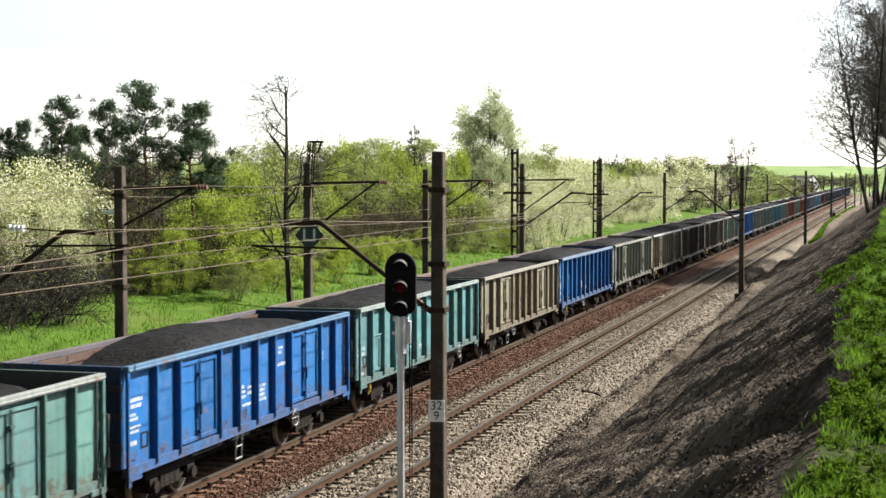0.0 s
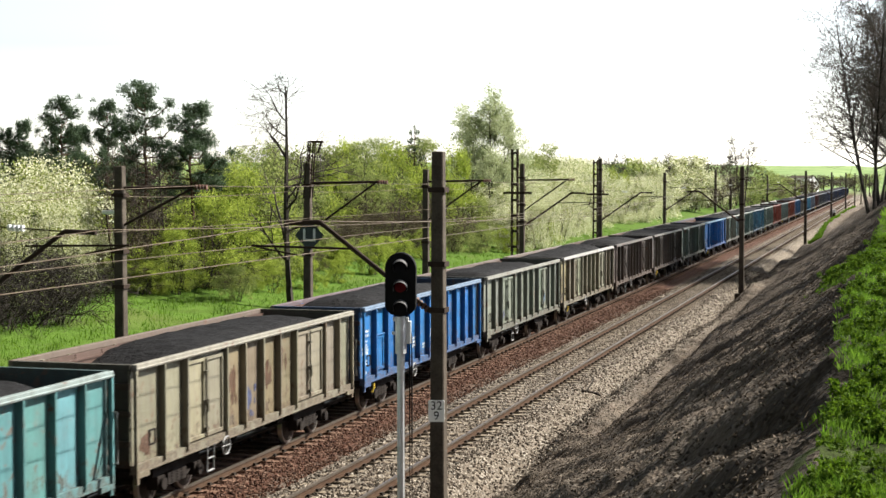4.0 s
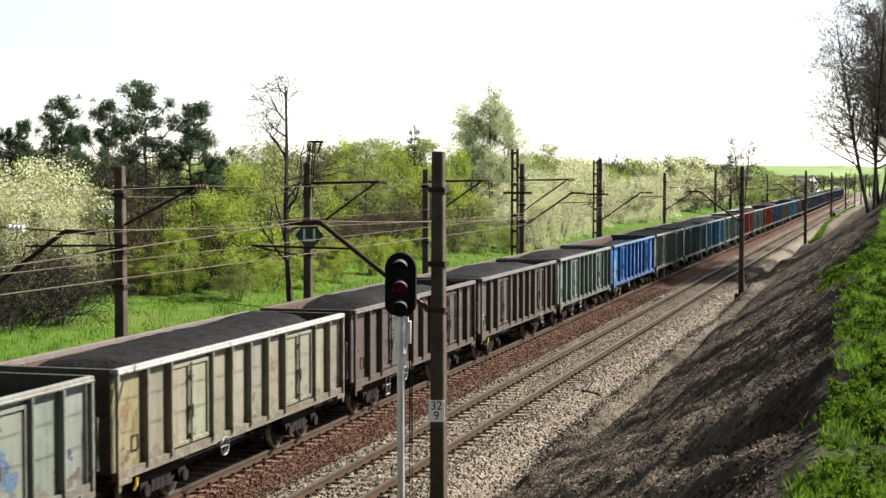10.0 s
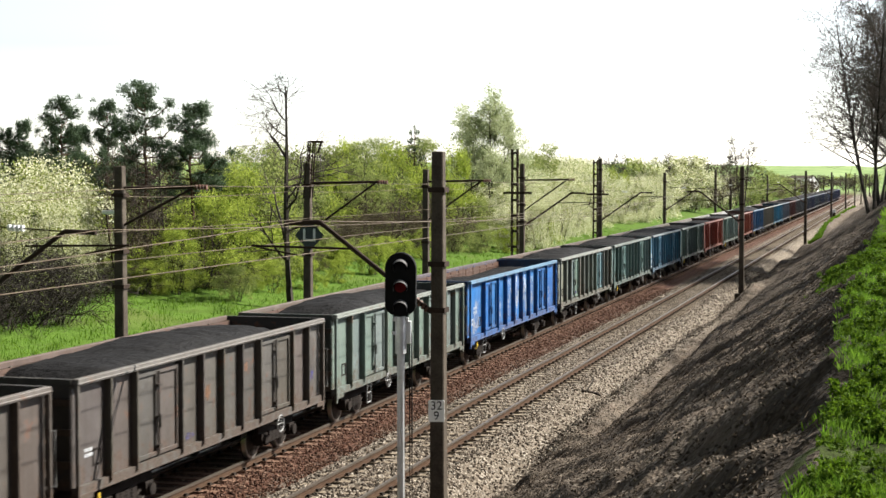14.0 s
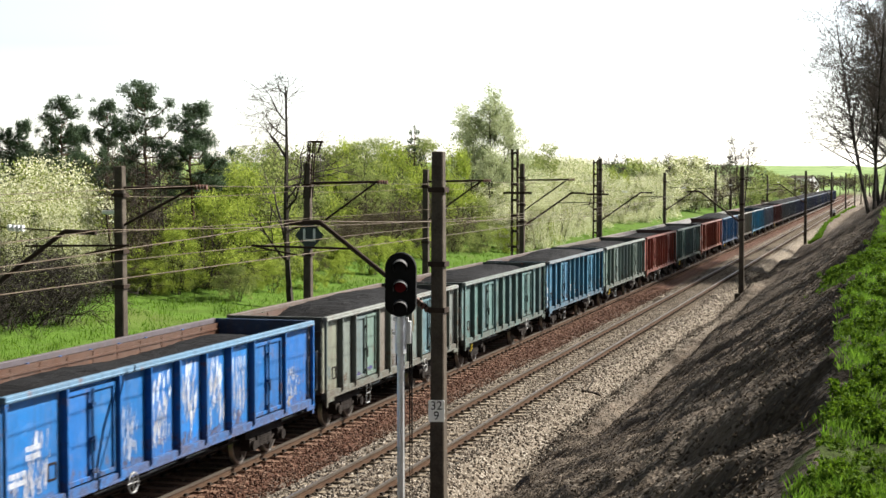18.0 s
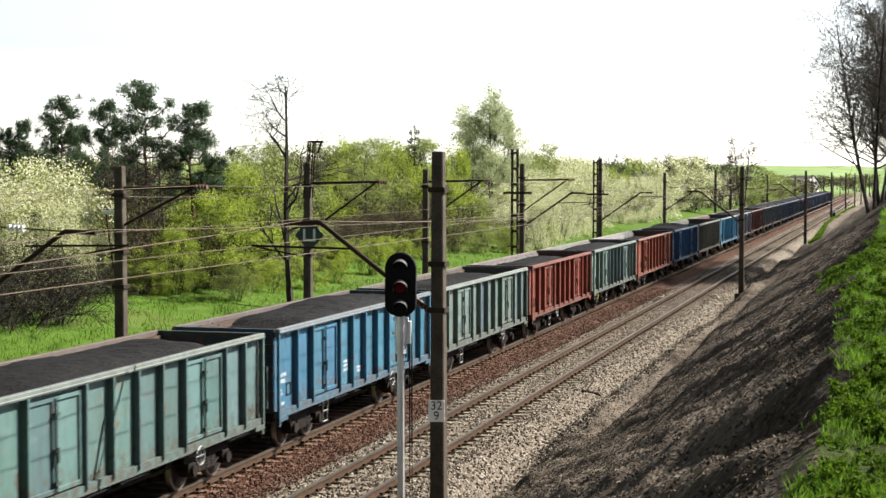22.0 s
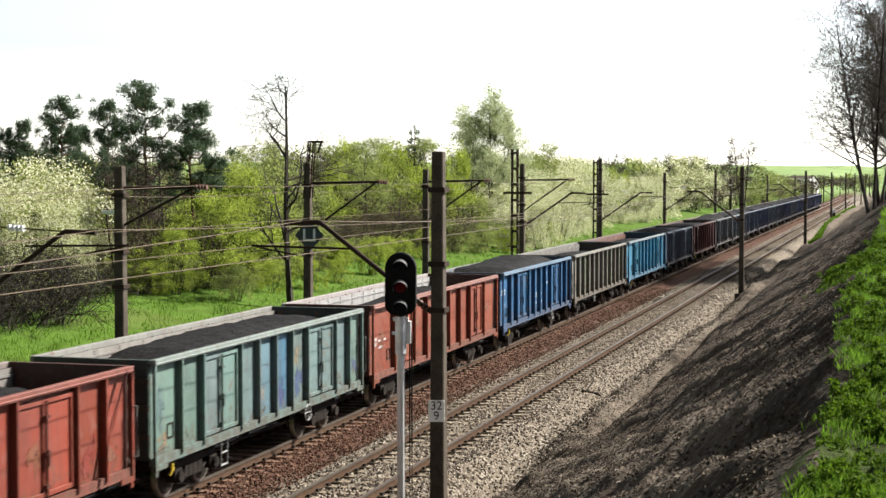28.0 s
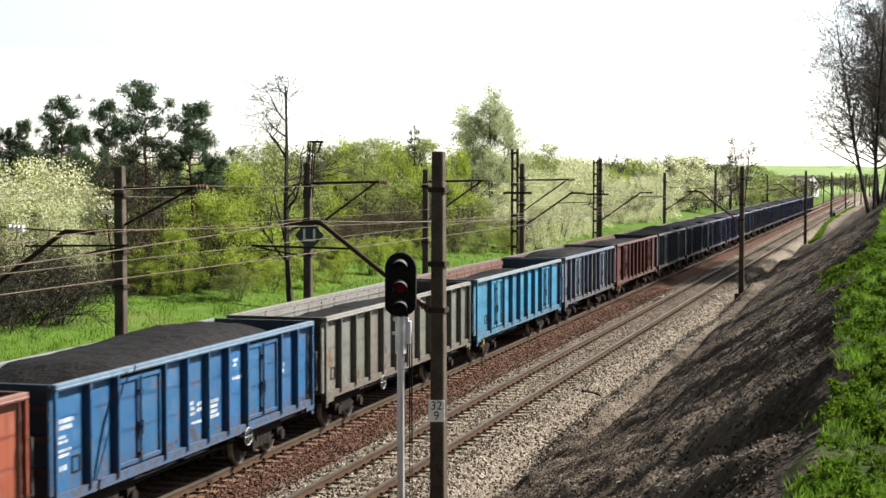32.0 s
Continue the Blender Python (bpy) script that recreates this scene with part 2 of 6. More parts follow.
def tube(bm, a, b, r, n=8, r2=None, mi=0):
    a, b = Vector(a), Vector(b)
    q = (b - a).to_track_quat("Z", "Y")
    r2 = r if r2 is None else r2
    ring = lambda c, rr: [bm.verts.new(c + q @ Vector((math.cos(i * math.tau / n) * rr, math.sin(i * math.tau / n) * rr, 0))) for i in range(n)]
    u, v = ring(a, r), ring(b, r2)
    for i in range(n):
        bm.faces.new((u[i], u[(i + 1) % n], v[(i + 1) % n], v[i])).material_index = mi
    bm.faces.new(u[::-1]).material_index = mi
    bm.faces.new(v).material_index = mi


def wire_run(bm, pts, r, n=5, mi=0):
    """A round strand through the points."""
    pts = [Vector(p) for p in pts]
    rings = []
    for i, p in enumerate(pts):
        d = pts[min(i + 1, len(pts) - 1)] - pts[max(i - 1, 0)]
        q = d.to_track_quat("Z", "Y")
        rings.append([bm.verts.new(p + q @ Vector((math.cos(k * math.tau / n) * r, math.sin(k * math.tau / n) * r, 0))) for k in range(n)])
    for u, v in zip(rings, rings[1:]):
        for k in range(n):
            bm.faces.new((u[k], u[(k + 1) % n], v[(k + 1) % n], v[k])).material_index = mi
    bm.faces.new(rings[0][::-1])
    bm.faces.new(rings[-1])


def mesh_of(name, fill, *mats, bevel=0.0):
    bm = bmesh.new()
    fill(bm)
    if bevel:
        bmesh.ops.bevel(bm, geom=bm.edges[:], offset=bevel, segments=1, affect="EDGES")
    me = bpy.data.meshes.new(name)
    bm.to_mesh(me)
    bm.free()
    for m in mats:
        me.materials.append(m)
    return me


def raw_mesh(name, verts, faces, *mats):
    me = bpy.data.meshes.new(name)
    me.from_pydata(verts, [], faces)
    for m in mats:
        me.materials.append(m)
    me.update()
    return me


def place(name, me, parent=None, m=None, label="", color=None):
    ob = new(name, me)
    if parent:
        ob.parent = parent
    if m is not None:
        ob.matrix_basis = m
    if label:
        ob["label"] = label
    if color:
        ob.color = (*color, 1)
    return ob


def part(name, fill, material, parent, label="", m=None, bevel=0.0):
    mats = material if isinstance(material, tuple) else (material,)
    return place(name, mesh_of(name, fill, *mats, bevel=bevel), parent, m, label)


def thing(name, m, label, category, group="", kind=""):
    ob = new(name)
    ob.matrix_basis = m
    return tagged(ob, label, category, group, kind)


# ---- ground ----
def smooth(a, b, v):
    t = min(1.0, max(0.0, (v - a) / (b - a)))
    return t * t * (3 - 2 * t)


def ground_z(x, y):
    rise = 17.0 * smooth(420, 1900, y) + 5.0 * smooth(60, 600, -x)
    # unseen hills added behind the camera to block sky light
    if y < -4:
        rise += 17.0 * smooth(4, 42, -y) * max(smooth(24, 36, -x), smooth(-7, 3, x))
    if x < -18.6:
        z = -0.75 + 0.15 * smooth(-19.4, -18.4, x) + 1.3 * smooth(29, 42, -x)
        z += 0.14 * noise.noise((x * 0.3, y * 0.3, 0)) + 0.3 * noise.noise((x * 0.06, y * 0.06, 3))
    elif x < -17.6:
        z = -0.6 + 0.42 * (x + 18.6)
    elif x < TOE_X - 0.9:
        z = -0.188 - 0.1 * math.exp(-((x + 13.75) / 0.5) ** 2) + 0.012 * noise.noise((x * 4, y * 4, 0))
        gap = min(abs(abs(x - FREE_X) - 0.7525), abs(abs(x - TRAIN_X) - 0.7525))
        z -= 0.05 * math.exp(-(gap / 0.26) ** 4)
    elif x < TOE_X:
        z = -0.188 - 0.412 * smooth(TOE_X - 0.9, TOE_X, x)
    else:
        t = min(1.0, (x - TOE_X) / (CREST_X - TOE_X))
        z = -0.6 + (CREST_Z + 0.6) * (t ** 1.15 if t < 1 else 1.0) * (1 - 0.85 * smooth(230, 380, y))
        z += 0.1 * smooth(CREST_X, 12, x)
        d = min(1.0, (x - TOE_X) / 1.2)
        c = (2.2 * x + y) / 2.42 + 0.5 * noise.noise((x * 0.3, y * 0.2, 31))
        a = (x - 2.2 * y) / 2.42
        z += d * (0.25 * noise.noise((c * 0.5, a * 0.06, 5)) - 0.22 * abs(noise.noise((c * 0.8, a * 0.09, 9))) + 0.06)
        if y < 130:
            z += d * (0.09 * noise.noise((c * 2.4, a * 0.3, 4)) + 0.07 * noise.noise((x * 2.3, y * 2.3, 2)) + 0.05 * noise.noise((x * 5.5, y * 5.5, 7)))
    if -10 < x < -6:
        # ballast shoulder with a ditch behind it, and a grown-over berm further on
        m = smooth(33, 42, y) * (1 - smooth(72, 100, y))
        z += m * (0.2 * math.exp(-((x + 8.5) / 0.55) ** 2) - 0.34 * math.exp(-((x + 7.15) / 0.5) ** 2))
        z += 1.0 * smooth(166, 188, y) * (1 - smooth(300, 380, y)) * math.exp(-((x + 7.6) / 0.75) ** 2)
        for hx, hy, hz in ((-8.7, 37.5, -0.45), (-8.9, 111, 0.5), (-8.2, 121, 0.55), (-8.8, 132, 0.5), (-7.6, 140, 0.5)):
            z += hz * math.exp(-((x - hx) / 0.75) ** 2 - ((y - hy) / 3.2) ** 2)
    # a hollow and a heap dug beside the second mast
    if -12 < x < -5 and 60 < y < 100:
        z += -0.5 * math.exp(-((x + 9.2) / 0.9) ** 2 - ((y - 82) / 4) ** 2) + 0.5 * math.exp(-((x + 7.9) / 0.7) ** 2 - ((y - 92) / 5) ** 2)
    return z + rise


def spread(stops):
    out = []
    for a, b, n in stops:
        out += [a + (b - a) * i / n for i in range(n)]
    return out + [stops[-1][1]]


gx = spread([(-2500, -300, 10), (-300, -60, 12), (-60, -20, 40), (-20, -17, 12), (-17, -10.2, 56), (-10.2, -9, 10), (-9, 0.5, 122), (0.5, 12, 12), (12, 60, 8), (60, 2500, 10)])
gy = spread([(-60, 4, 10), (4, 9, 12), (9, 46, 380), (46, 120, 240), (120, 300, 80), (300, 700, 40), (700, 4500, 24)])
verts = [(x, y, ground_z(x, y)) for y in gy for x in gx]
w = len(gx)
faces = [(j * w + i, j * w + i + 1, (j + 1) * w + i + 1, (j + 1) * w + i) for j in range(len(gy) - 1) for i in range(w - 1)]


def turf_edge(y):
    """Where the grass on the crest gives way to bare soil."""
    return float(np.interp(y, (8, 11, 13.2, 16, 20, 24.5, 27, 29, 33, 36, 39, 44, 60, 90), (-0.46, -0.48, -0.4, -0.5, -0.6, -0.7, -0.25, -0.6, -1.3, -1.7, -1.1, -0.5, -0.4, -0.3)))


def turfed(x, y):
    n = 0.35 * noise.noise((x * 2.2, y * 1.1, 40)) + 0.2 * noise.noise((x * 6, y * 4, 41))
    return x > turf_edge(y) + n or (y > 168 and -8.6 + n < x < -7.5 + n and y < 330)


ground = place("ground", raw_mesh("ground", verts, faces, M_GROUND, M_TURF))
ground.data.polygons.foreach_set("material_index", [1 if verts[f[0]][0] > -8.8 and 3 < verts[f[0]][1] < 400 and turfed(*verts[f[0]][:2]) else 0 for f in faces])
ground.data.polygons.foreach_set("use_smooth", [True] * len(faces))
tagged(ground, "grassy cutting floor with ballast and a dark spoil bank", "ground", kind="structure")

# ---- tracks ----
def rail_section(bm, y0, y1):
    box(bm, -0.07, 0.07, y0, y1, -0.165, -0.145)
    box(bm, -0.012, 0.012, y0, y1, -0.145, -0.045)
    box(bm, -0.036, 0.036, y0, y1, -0.045, 0.0, 1)


def sleeper_fill(bm):
    box(bm, -1.3, 1.3, -0.13, 0.13, -0.36, -0.175)
    for s in (-0.7525, 0.7525):
        box(bm, s - 0.17, s + 0.17, -0.09, 0.09, -0.175, -0.158, 1)
        for d in (-0.11, 0.11):
            box(bm, s + d - 0.035, s + d + 0.035, -0.05, 0.05, -0.158, -0.115, 1)


STEP = 0.65
for tx, wood, label in ((FREE_X, M_SLEEPER, "empty railway track with pale weathered sleepers"), (TRAIN_X, M_SLEEPER_RUST, "railway track with rust-stained sleepers under the train")):
    tr = thing("railway_track", pose(tx, 0, 0), label, "railway track", kind="structure")
    for s in (-0.7525, 0.7525):
        part("rail", lambda bm: [rail_section(bm, y, y + 30 - 0.008) for y in range(-40, 920, 30)], (M_RAIL, M_RAILTOP), tr, "worn steel rail", pose(s, 0, 0))
    me = mesh_of("sleeper", sleeper_fill, wood, M_CLIP, bevel=0.0)
    rnd = random.Random(int(-tx))
    n0 = int(14 / STEP)
    for i in range(n0, n0 + 300):
        place("sleeper", me, tr, pose(rnd.uniform(-0.02, 0.02), i * STEP + rnd.uniform(-0.02, 0.02), rnd.uniform(-0.006, 0.006), 0, 0, rnd.uniform(-0.5, 0.5)))

    def rest(bm):
        for i in list(range(-40, n0)) + list(range(n0 + 300, n0 + 900)):
            box(bm, -1.3, 1.3, i * STEP - 0.13, i * STEP + 0.13, -0.3, -0.175)
    tagged(part("sleepers_beyond", rest, wood, tr), kind="stuff")

# loose ballast stones in the near stretch
def stones(n, x0, x1, y0, y1, seed, size):
    rg = np.random.default_rng(seed)
    vs, fs = [], []
    base = np.array([(1, 0, 0), (-1, 0, 0), (0, 1, 0), (0, -1, 0), (0, 0, 1), (0, 0, -1)], float)
    tri = [(0, 2, 4), (2, 1, 4), (1, 3, 4), (3, 0, 4), (2, 0, 5), (1, 2, 5), (3, 1, 5), (0, 3, 5)]
    for i in range(n):
        y = y0 + (y1 - y0) * rg.random() ** 1.5
        x = rg.uniform(x0, x1)
        if -9.6 < x < -8 and size > 0.04 and x > -9.2 + 1.2 * smooth(36, 44, y) + rg.normal() * 0.25:
            continue
        if abs(abs(x - FREE_X) - 0.7525) < 0.3 and rg.random() < 0.85:
            continue
        p = base * rg.uniform(0.5, 1.2, (6, 1)) * size * rg.uniform(0.6, 1.3)
        a = rg.uniform(0, 6.28)
        ca, sa = math.cos(a), math.sin(a)
        p = np.stack([p[:, 0] * ca - p[:, 1] * sa, p[:, 0] * sa + p[:, 1] * ca, p[:, 2] * 0.8], 1) + (x, y, ground_z(x, y) + size * 0.3)
        k = len(vs)
        vs += p.tolist()
        fs += [(a_ + k, b_ + k, c_ + k) for a_, b_, c_ in tri]
    return vs, fs


def stone_material(name, a, b, c):
    k = Mat(name, 0.9)
    geo = k.nt.nodes.new("ShaderNodeNewGeometry")
    k.color(k.ramp(geo.outputs["Random Per Island"], [(0.0, a), (0.55, b), (1.0, c)]))
    return k.bump(k.noise(30, 3), 0.3, 0.01).m


M_TANSTONE = stone_material("tan_stone", (0.021, 0.0168, 0.0126), (0.105, 0.084, 0.0665), (0.322, 0.287, 0.238))
M_REDSTONE = stone_material("rusty_stone", (0.016, 0.008, 0.0055), (0.055, 0.025, 0.0155), (0.125, 0.08, 0.057))
M_CLOD = stone_material("soil_clod", (0.024, 0.019, 0.0145), (0.036, 0.028, 0.021), (0.13, 0.106, 0.083))
tagged(place("ballast", raw_mesh("ballast", *stones(34000, -13.2, -8.0, 24, 120, 3, 0.05), M_TANSTONE)), "loose tan and grey ballast stones beside the empty track", "ballast", kind="stuff")
tagged(place("ballast", raw_mesh("ballast", *stones(11000, -15.0, -13.3, 24, 100, 4, 0.045), M_REDSTONE)), "rust-stained ballast stones beside the loaded track", "ballast", kind="stuff")
tagged(place("soil_clods", raw_mesh("soil_clods", *stones(22000, -8.6, -0.7, 9, 90, 5, 0.026), M_CLOD)), "dark soil clods and pebbles on the bank", "soil", kind="stuff")

# ---- masts, catenary and signal ----
CONTACT, CARRIER = 5.3, 5.97


def mast(x, y, top, wide, label, material=M_MAST, lattice=0.0, dark=True):
    base = ground_z(x, y)
    ms = thing("catenary_mast", pose(x, y, base), label, "catenary mast", "catenary masts")
    h = top - base

    def shaft(bm):
        w0, w1 = wide * 0.56, wide * 0.42
        lo = [bm.verts.new((a * w0, b * w0, -0.3)) for a, b in ((-1, -1), (1, -1), (1, 1), (-1, 1))]
        hi = [bm.verts.new((a * w1, b * w1, h)) for a, b in ((-1, -1), (1, -1), (1, 1), (-1, 1))]
        for i in range(4):
            bm.faces.new((lo[i], lo[(i + 1) % 4], hi[(i + 1) % 4], hi[i]))
        bm.faces.new(hi)
        bm.faces.new(lo[::-1])
    part("shaft", shaft, material, ms, bevel=0.02)
    part("footing", lambda bm: box(bm, -0.35, 0.35, -0.35, 0.35, -0.4, 0.12), M_MAST, ms, "concrete footing", bevel=0.03)
    for z in (h - 3.1, h - 2.2, h - 0.75):
        part("clamp_band", lambda bm: box(bm, -wide * 0.62, wide * 0.62, -wide * 0.62, wide * 0.62, z - 0.05, z + 0.05), M_MAST_DARK, ms)
    if lattice:
        def lat(bm):
            for a, b in ((-0.12, -0.12), (0.12, -0.12), (0.12, 0.12), (-0.12, 0.12)):
                tube(bm, (a, b, h - 1.2), (a * 0.7 + 0.16, b * 0.7, h + lattice), 0.024, 6)
            n = int((lattice + 1.2) / 0.3)
            for i in range(n):
                z0, z1 = h - 1.2 + i * 0.3, h - 0.9 + i * 0.3
                s, o = 0.11 if i % 2 else -0.11, 0.16 * i / n
                tube(bm, (s + o, -0.1, z0), (o - s, -0.1, z1), 0.018, 5)
                tube(bm, (o - 0.1, s, z0), (o - 0.1, -s, z1), 0.018, 5)
            box(bm, 0.02, 0.55, -0.06, 0.06, h + lattice - 0.07, h + lattice)
            tube(bm, (0.5, 0, h + lattice - 0.05), (0.36, 0, h + lattice - 0.42), 0.035, 6)
        part("lattice_top", lat, M_MAST_DARK, ms, "rusty lattice extension")
    return ms, base


def insulator(bm, a, b, n=5):
    a, b = Vector(a), Vector(b)
    for i in range(n):
        c = a.lerp(b, (i + 0.5) / n)
        d = (b - a).normalized() * 0.025
        tube(bm, c - d, c + d, 0.07, 8)


def cantilever(ms, base, side, reach, top=5.95, low=4.2, flat=0.62, tie=False):
    """A raked strut from the mast to a level tube over the track, with its steady arm."""
    z = lambda v: v - base
    knee = side * (reach - flat)
    part("cantilever_strut", lambda bm: tube(bm, (side * 0.15, 0, z(low)), (knee, 0, z(top)), 0.05, 8), M_MAST_DARK, ms)
    part("cantilever_tube", lambda bm: tube(bm, (knee, 0, z(top)), (side * (reach + 0.1), 0, z(top) - 0.02), 0.05, 8), M_MAST_DARK, ms)
    part("steady_arm", lambda bm: (tube(bm, (side * (reach * 0.55), 0, z(CONTACT) + 0.12), (side * (reach + 0.85), 0, z(CONTACT) + 0.16), 0.025, 6), tube(bm, (side * (reach + 0.75), 0, z(CONTACT) + 0.14), (side * (reach - 0.15), 0, z(CONTACT) - 0.02), 0.018, 6)), M_MAST_DARK, ms)
    part("insulator", lambda bm: insulator(bm, (side * 0.2, 0, z(low) + 0.03), (side * 0.55, 0, z(low) + 0.3)), M_INSUL, ms, "brown ribbed insulator")


    if tie:
        part("tie_rod", lambda bm: tube(bm, (side * 0.15, 0, z(top) + 0.14), (knee, 0, z(top)), 0.016, 6), M_MAST_DARK, ms)
        part("insulator", lambda bm: insulator(bm, (side * 1.45, 0, z(top) + 0.07), (side * 1.85, 0, z(top) + 0.05), 4), M_GALV, ms, "pale ribbed insulator")


def bracket(ms, base, reach, z0, z1, side=1):
    """A level arm with a stay below it."""
    part("bracket_arm", lambda bm: tube(bm, (side * 0.1, 0, z0 - base), (side * reach, 0, z0 - base + 0.04), 0.045, 8), M_MAST_DARK, ms)
    part("bracket_stay", lambda bm: tube(bm, (side * 0.1, 0, z1 - base), (side * reach * 0.96, 0, z0 - base), 0.035, 8), M_MAST_DARK, ms)
    part("insulator", lambda bm: insulator(bm, (side * reach, 0, z0 - base + 0.03), (side * (reach + 0.35), 0, z0 - base + 0.03), 4), M_INSUL, ms, "brown ribbed insulator")


RIGHT = [(-35.0, 7.35), (29.9, 7.35), (93.7, 7.4), (161.5, 7.33), (227.1, 7.3), (292, 7.3), (357, 7.3), (422, 7.3), (487, 7.3), (552, 7.3), (617, 7.3)]
right_masts = []
for i, (y, top) in enumerate(RIGHT):
    ms, base = mast(RIGHT_MAST_X, y, top, 0.27, "weathered grey square catenary mast beside the empty track")
    cantilever(ms, base, -1, RIGHT_MAST_X - FREE_X)
    right_masts.append((ms, base))
LEFT = [(-30.0, 7.2, 0), (29.3, 7.2, 0), (37.1, 7.12, 0), (50.7, 7.3, 0.75), (64.8, 7.14, 0), (82.9, 7.5, 0), (106.2, 8.0, 0), (137.3, 7.1, 0), (177.5, 7.5, 0), (194.4, 6.6, 0), (251.4, 6.9, 0), (321.7, 7.0, 0), (387.6, 7.0, 0), (452, 7.0, 0), (520, 7.0, 0), (585, 7.0, 0)]
for y, top, lat in LEFT:
    ms, base = mast(LEFT_MAST_X, y, top, 0.27, "dark weathered catenary mast beyond the loaded track", lattice=lat)
    if y in (37.1,):
        part("switch_box", lambda bm: box(bm, -0.5, -0.12, -0.07, 0.07, 6.62, 6.72), M_GALV, ms, "grey switch mount", bevel=0.02)
        part("pull_rod", lambda bm: tube(bm, (-0.4, 0, 6.62), (-0.2, 0, 5.2), 0.02, 6), M_MAST_DARK, ms)
        bracket(ms, base, 2.1, 6.55, 5.6)
    elif y in (50.7, 64.8, 82.9, 194.4):
        bracket(ms, base, 2.5, 6.62, 5.0)
        if y == 82.9:
            cantilever(ms, base, 1, 3.3)
    else:
        cantilever(ms, base, 1, TRAIN_X - LEFT_MAST_X, 5.73, 3.9, tie=True)
    if y == 50.7:
        bd = part("neutral_board", lambda bm: [bm.faces.new([bm.verts.new(v) for v in ((-0.52, o, 0), (0, o, -0.55), (0.52, o, 0), (0, o, 0.55))][::d]) for o, d in ((0, 1), (0.02, -1))], M_DARKPLATE, ms, "dark diamond board with a grey U", pose(0.12, -0.2, 4.85 - base))
        part("letter", lambda bm: (box(bm, -0.22, -0.14, -0.012, -0.004, -0.2, 0.22), box(bm, 0.14, 0.22, -0.012, -0.004, -0.2, 0.22), box(bm, -0.14, 0.14, -0.012, -0.004, -0.2, -0.12)), M_GREYMARK, bd, "grey letter U")

# lattice tower beside the fifth mast, and twin poles further on
def lattice_tower(x, y, top, half):
    base = ground_z(x, y)
    tw = thing("lattice_tower", pose(x, y, base), "rusty steel lattice tower of the overhead line", "lattice tower")
    h = top - base
    for a, b in ((-1, -1), (1, -1), (1, 1), (-1, 1)):
        part("leg", lambda bm: tube(bm, (a * half, b * half, -0.2), (a * half * 0.85, b * half * 0.85, h), 0.035, 6), M_MAST_DARK, tw)
    n = int(h / 0.75)
    for i in range(n):
        z0 = i * h / n
        part("batten", lambda bm: [box(bm, -half, half, s * half - 0.02, s * half + 0.02, z0 + 0.55, z0 + 0.67) for s in (-1, 1)] + [box(bm, s * half - 0.02, s * half + 0.02, -half, half, z0 + 0.55, z0 + 0.67) for s in (-1, 1)], M_MAST_DARK, tw)
    part("cross_arm", lambda bm: box(bm, -0.6, 0.9, -0.06, 0.06, h - 2.35, h - 2.23), M_MAST_DARK, tw)
    part("insulator", lambda bm: insulator(bm, (0.55, 0, h - 2.3), (0.55, 0, h - 1.9)), M_INSUL, tw)
    return tw


lattice_tower(-19.2, 81.2, 8.25, 0.16)
lattice_tower(-19.3, 105.0, 7.9, 0.14)


def sagged(p, q, sag, n=14):
    p, q = Vector(p), Vector(q)
    return [p.lerp(q, i / n) - Vector((0, 0, 4 * sag * (i / n) * (1 - i / n))) for i in range(n + 1)]


def span(x, y0, y1, off0, off1, drop=0.0):
    ov = thing("overhead_line", pose(0, 0, 0), "copper overhead line with droppers above the track", "overhead wire", "overhead lines", kind="")
    c = sagged((x + off0, y0, CONTACT - drop), (x + off1, y1, CONTACT - drop), 0.03)
    m = sagged((x + off0, y0, CARRIER - drop), (x + off1, y1, CARRIER - drop), 0.56)
    part("contact_wire", lambda bm: wire_run(bm, c, 0.009), M_WIRE, ov)
    part("carrier_wire", lambda bm: wire_run(bm, m, 0.009), M_WIRE, ov)
    for i in range(1, 14, 2):
        part("dropper", lambda bm: tube(bm, c[i], m[i], 0.005, 4), M_WIRE, ov)


ys = [y for y, _ in RIGHT]
for i, (a, b) in enumerate(zip(ys, ys[1:])):
    s = 0.25 if i % 2 else -0.25
    span(FREE_X, a, b, s, -s)
ly = [-30.0, 29.3, 106.2, 137.3, 177.5, 251.4, 321.7, 387.6, 452, 520]
for i, (a, b) in enumerate(zip(ly, ly[1:])):
    s = 0.25 if i % 2 else -0.25
    span(TRAIN_X, a, b, s, -s, 0.2)

# feeder wires strung along the left masts
for x, z, sag in ((LEFT_MAST_X + 2.2, 6.62, 0.25), (LEFT_MAST_X - 0.45, 6.35, 0.35), (LEFT_MAST_X + 0.2, 5.45, 0.15)):
    fw = thing("feeder_wire", pose(0, 0, 0), "thin pale feeder wire strung between masts", "overhead wire", "feeder wires")
    pts = []
    fy = [-30.0, 37.1, 50.7, 64.8, 82.9, 106.2, 137.3, 177.5, 251.4, 321.7, 387.6, 452]
    for a, b in zip(fy, fy[1:]):
        pts += sagged((x, a, z), (x, b, z), sag * min(1, (b - a) / 50), 8)[:-1]
    part("strand", lambda bm: wire_run(bm, pts, 0.008), M_WIRE, fw)
# ---- colour-light signal ----
SIG = (-8.75, 27.9)
base = ground_z(*SIG)
sg = thing("railway_signal", pose(SIG[0], SIG[1], base, 0, 0, 12), "black three-lens railway signal on a grey steel post, red unlit", "railway signal")
zz = lambda v: v - base


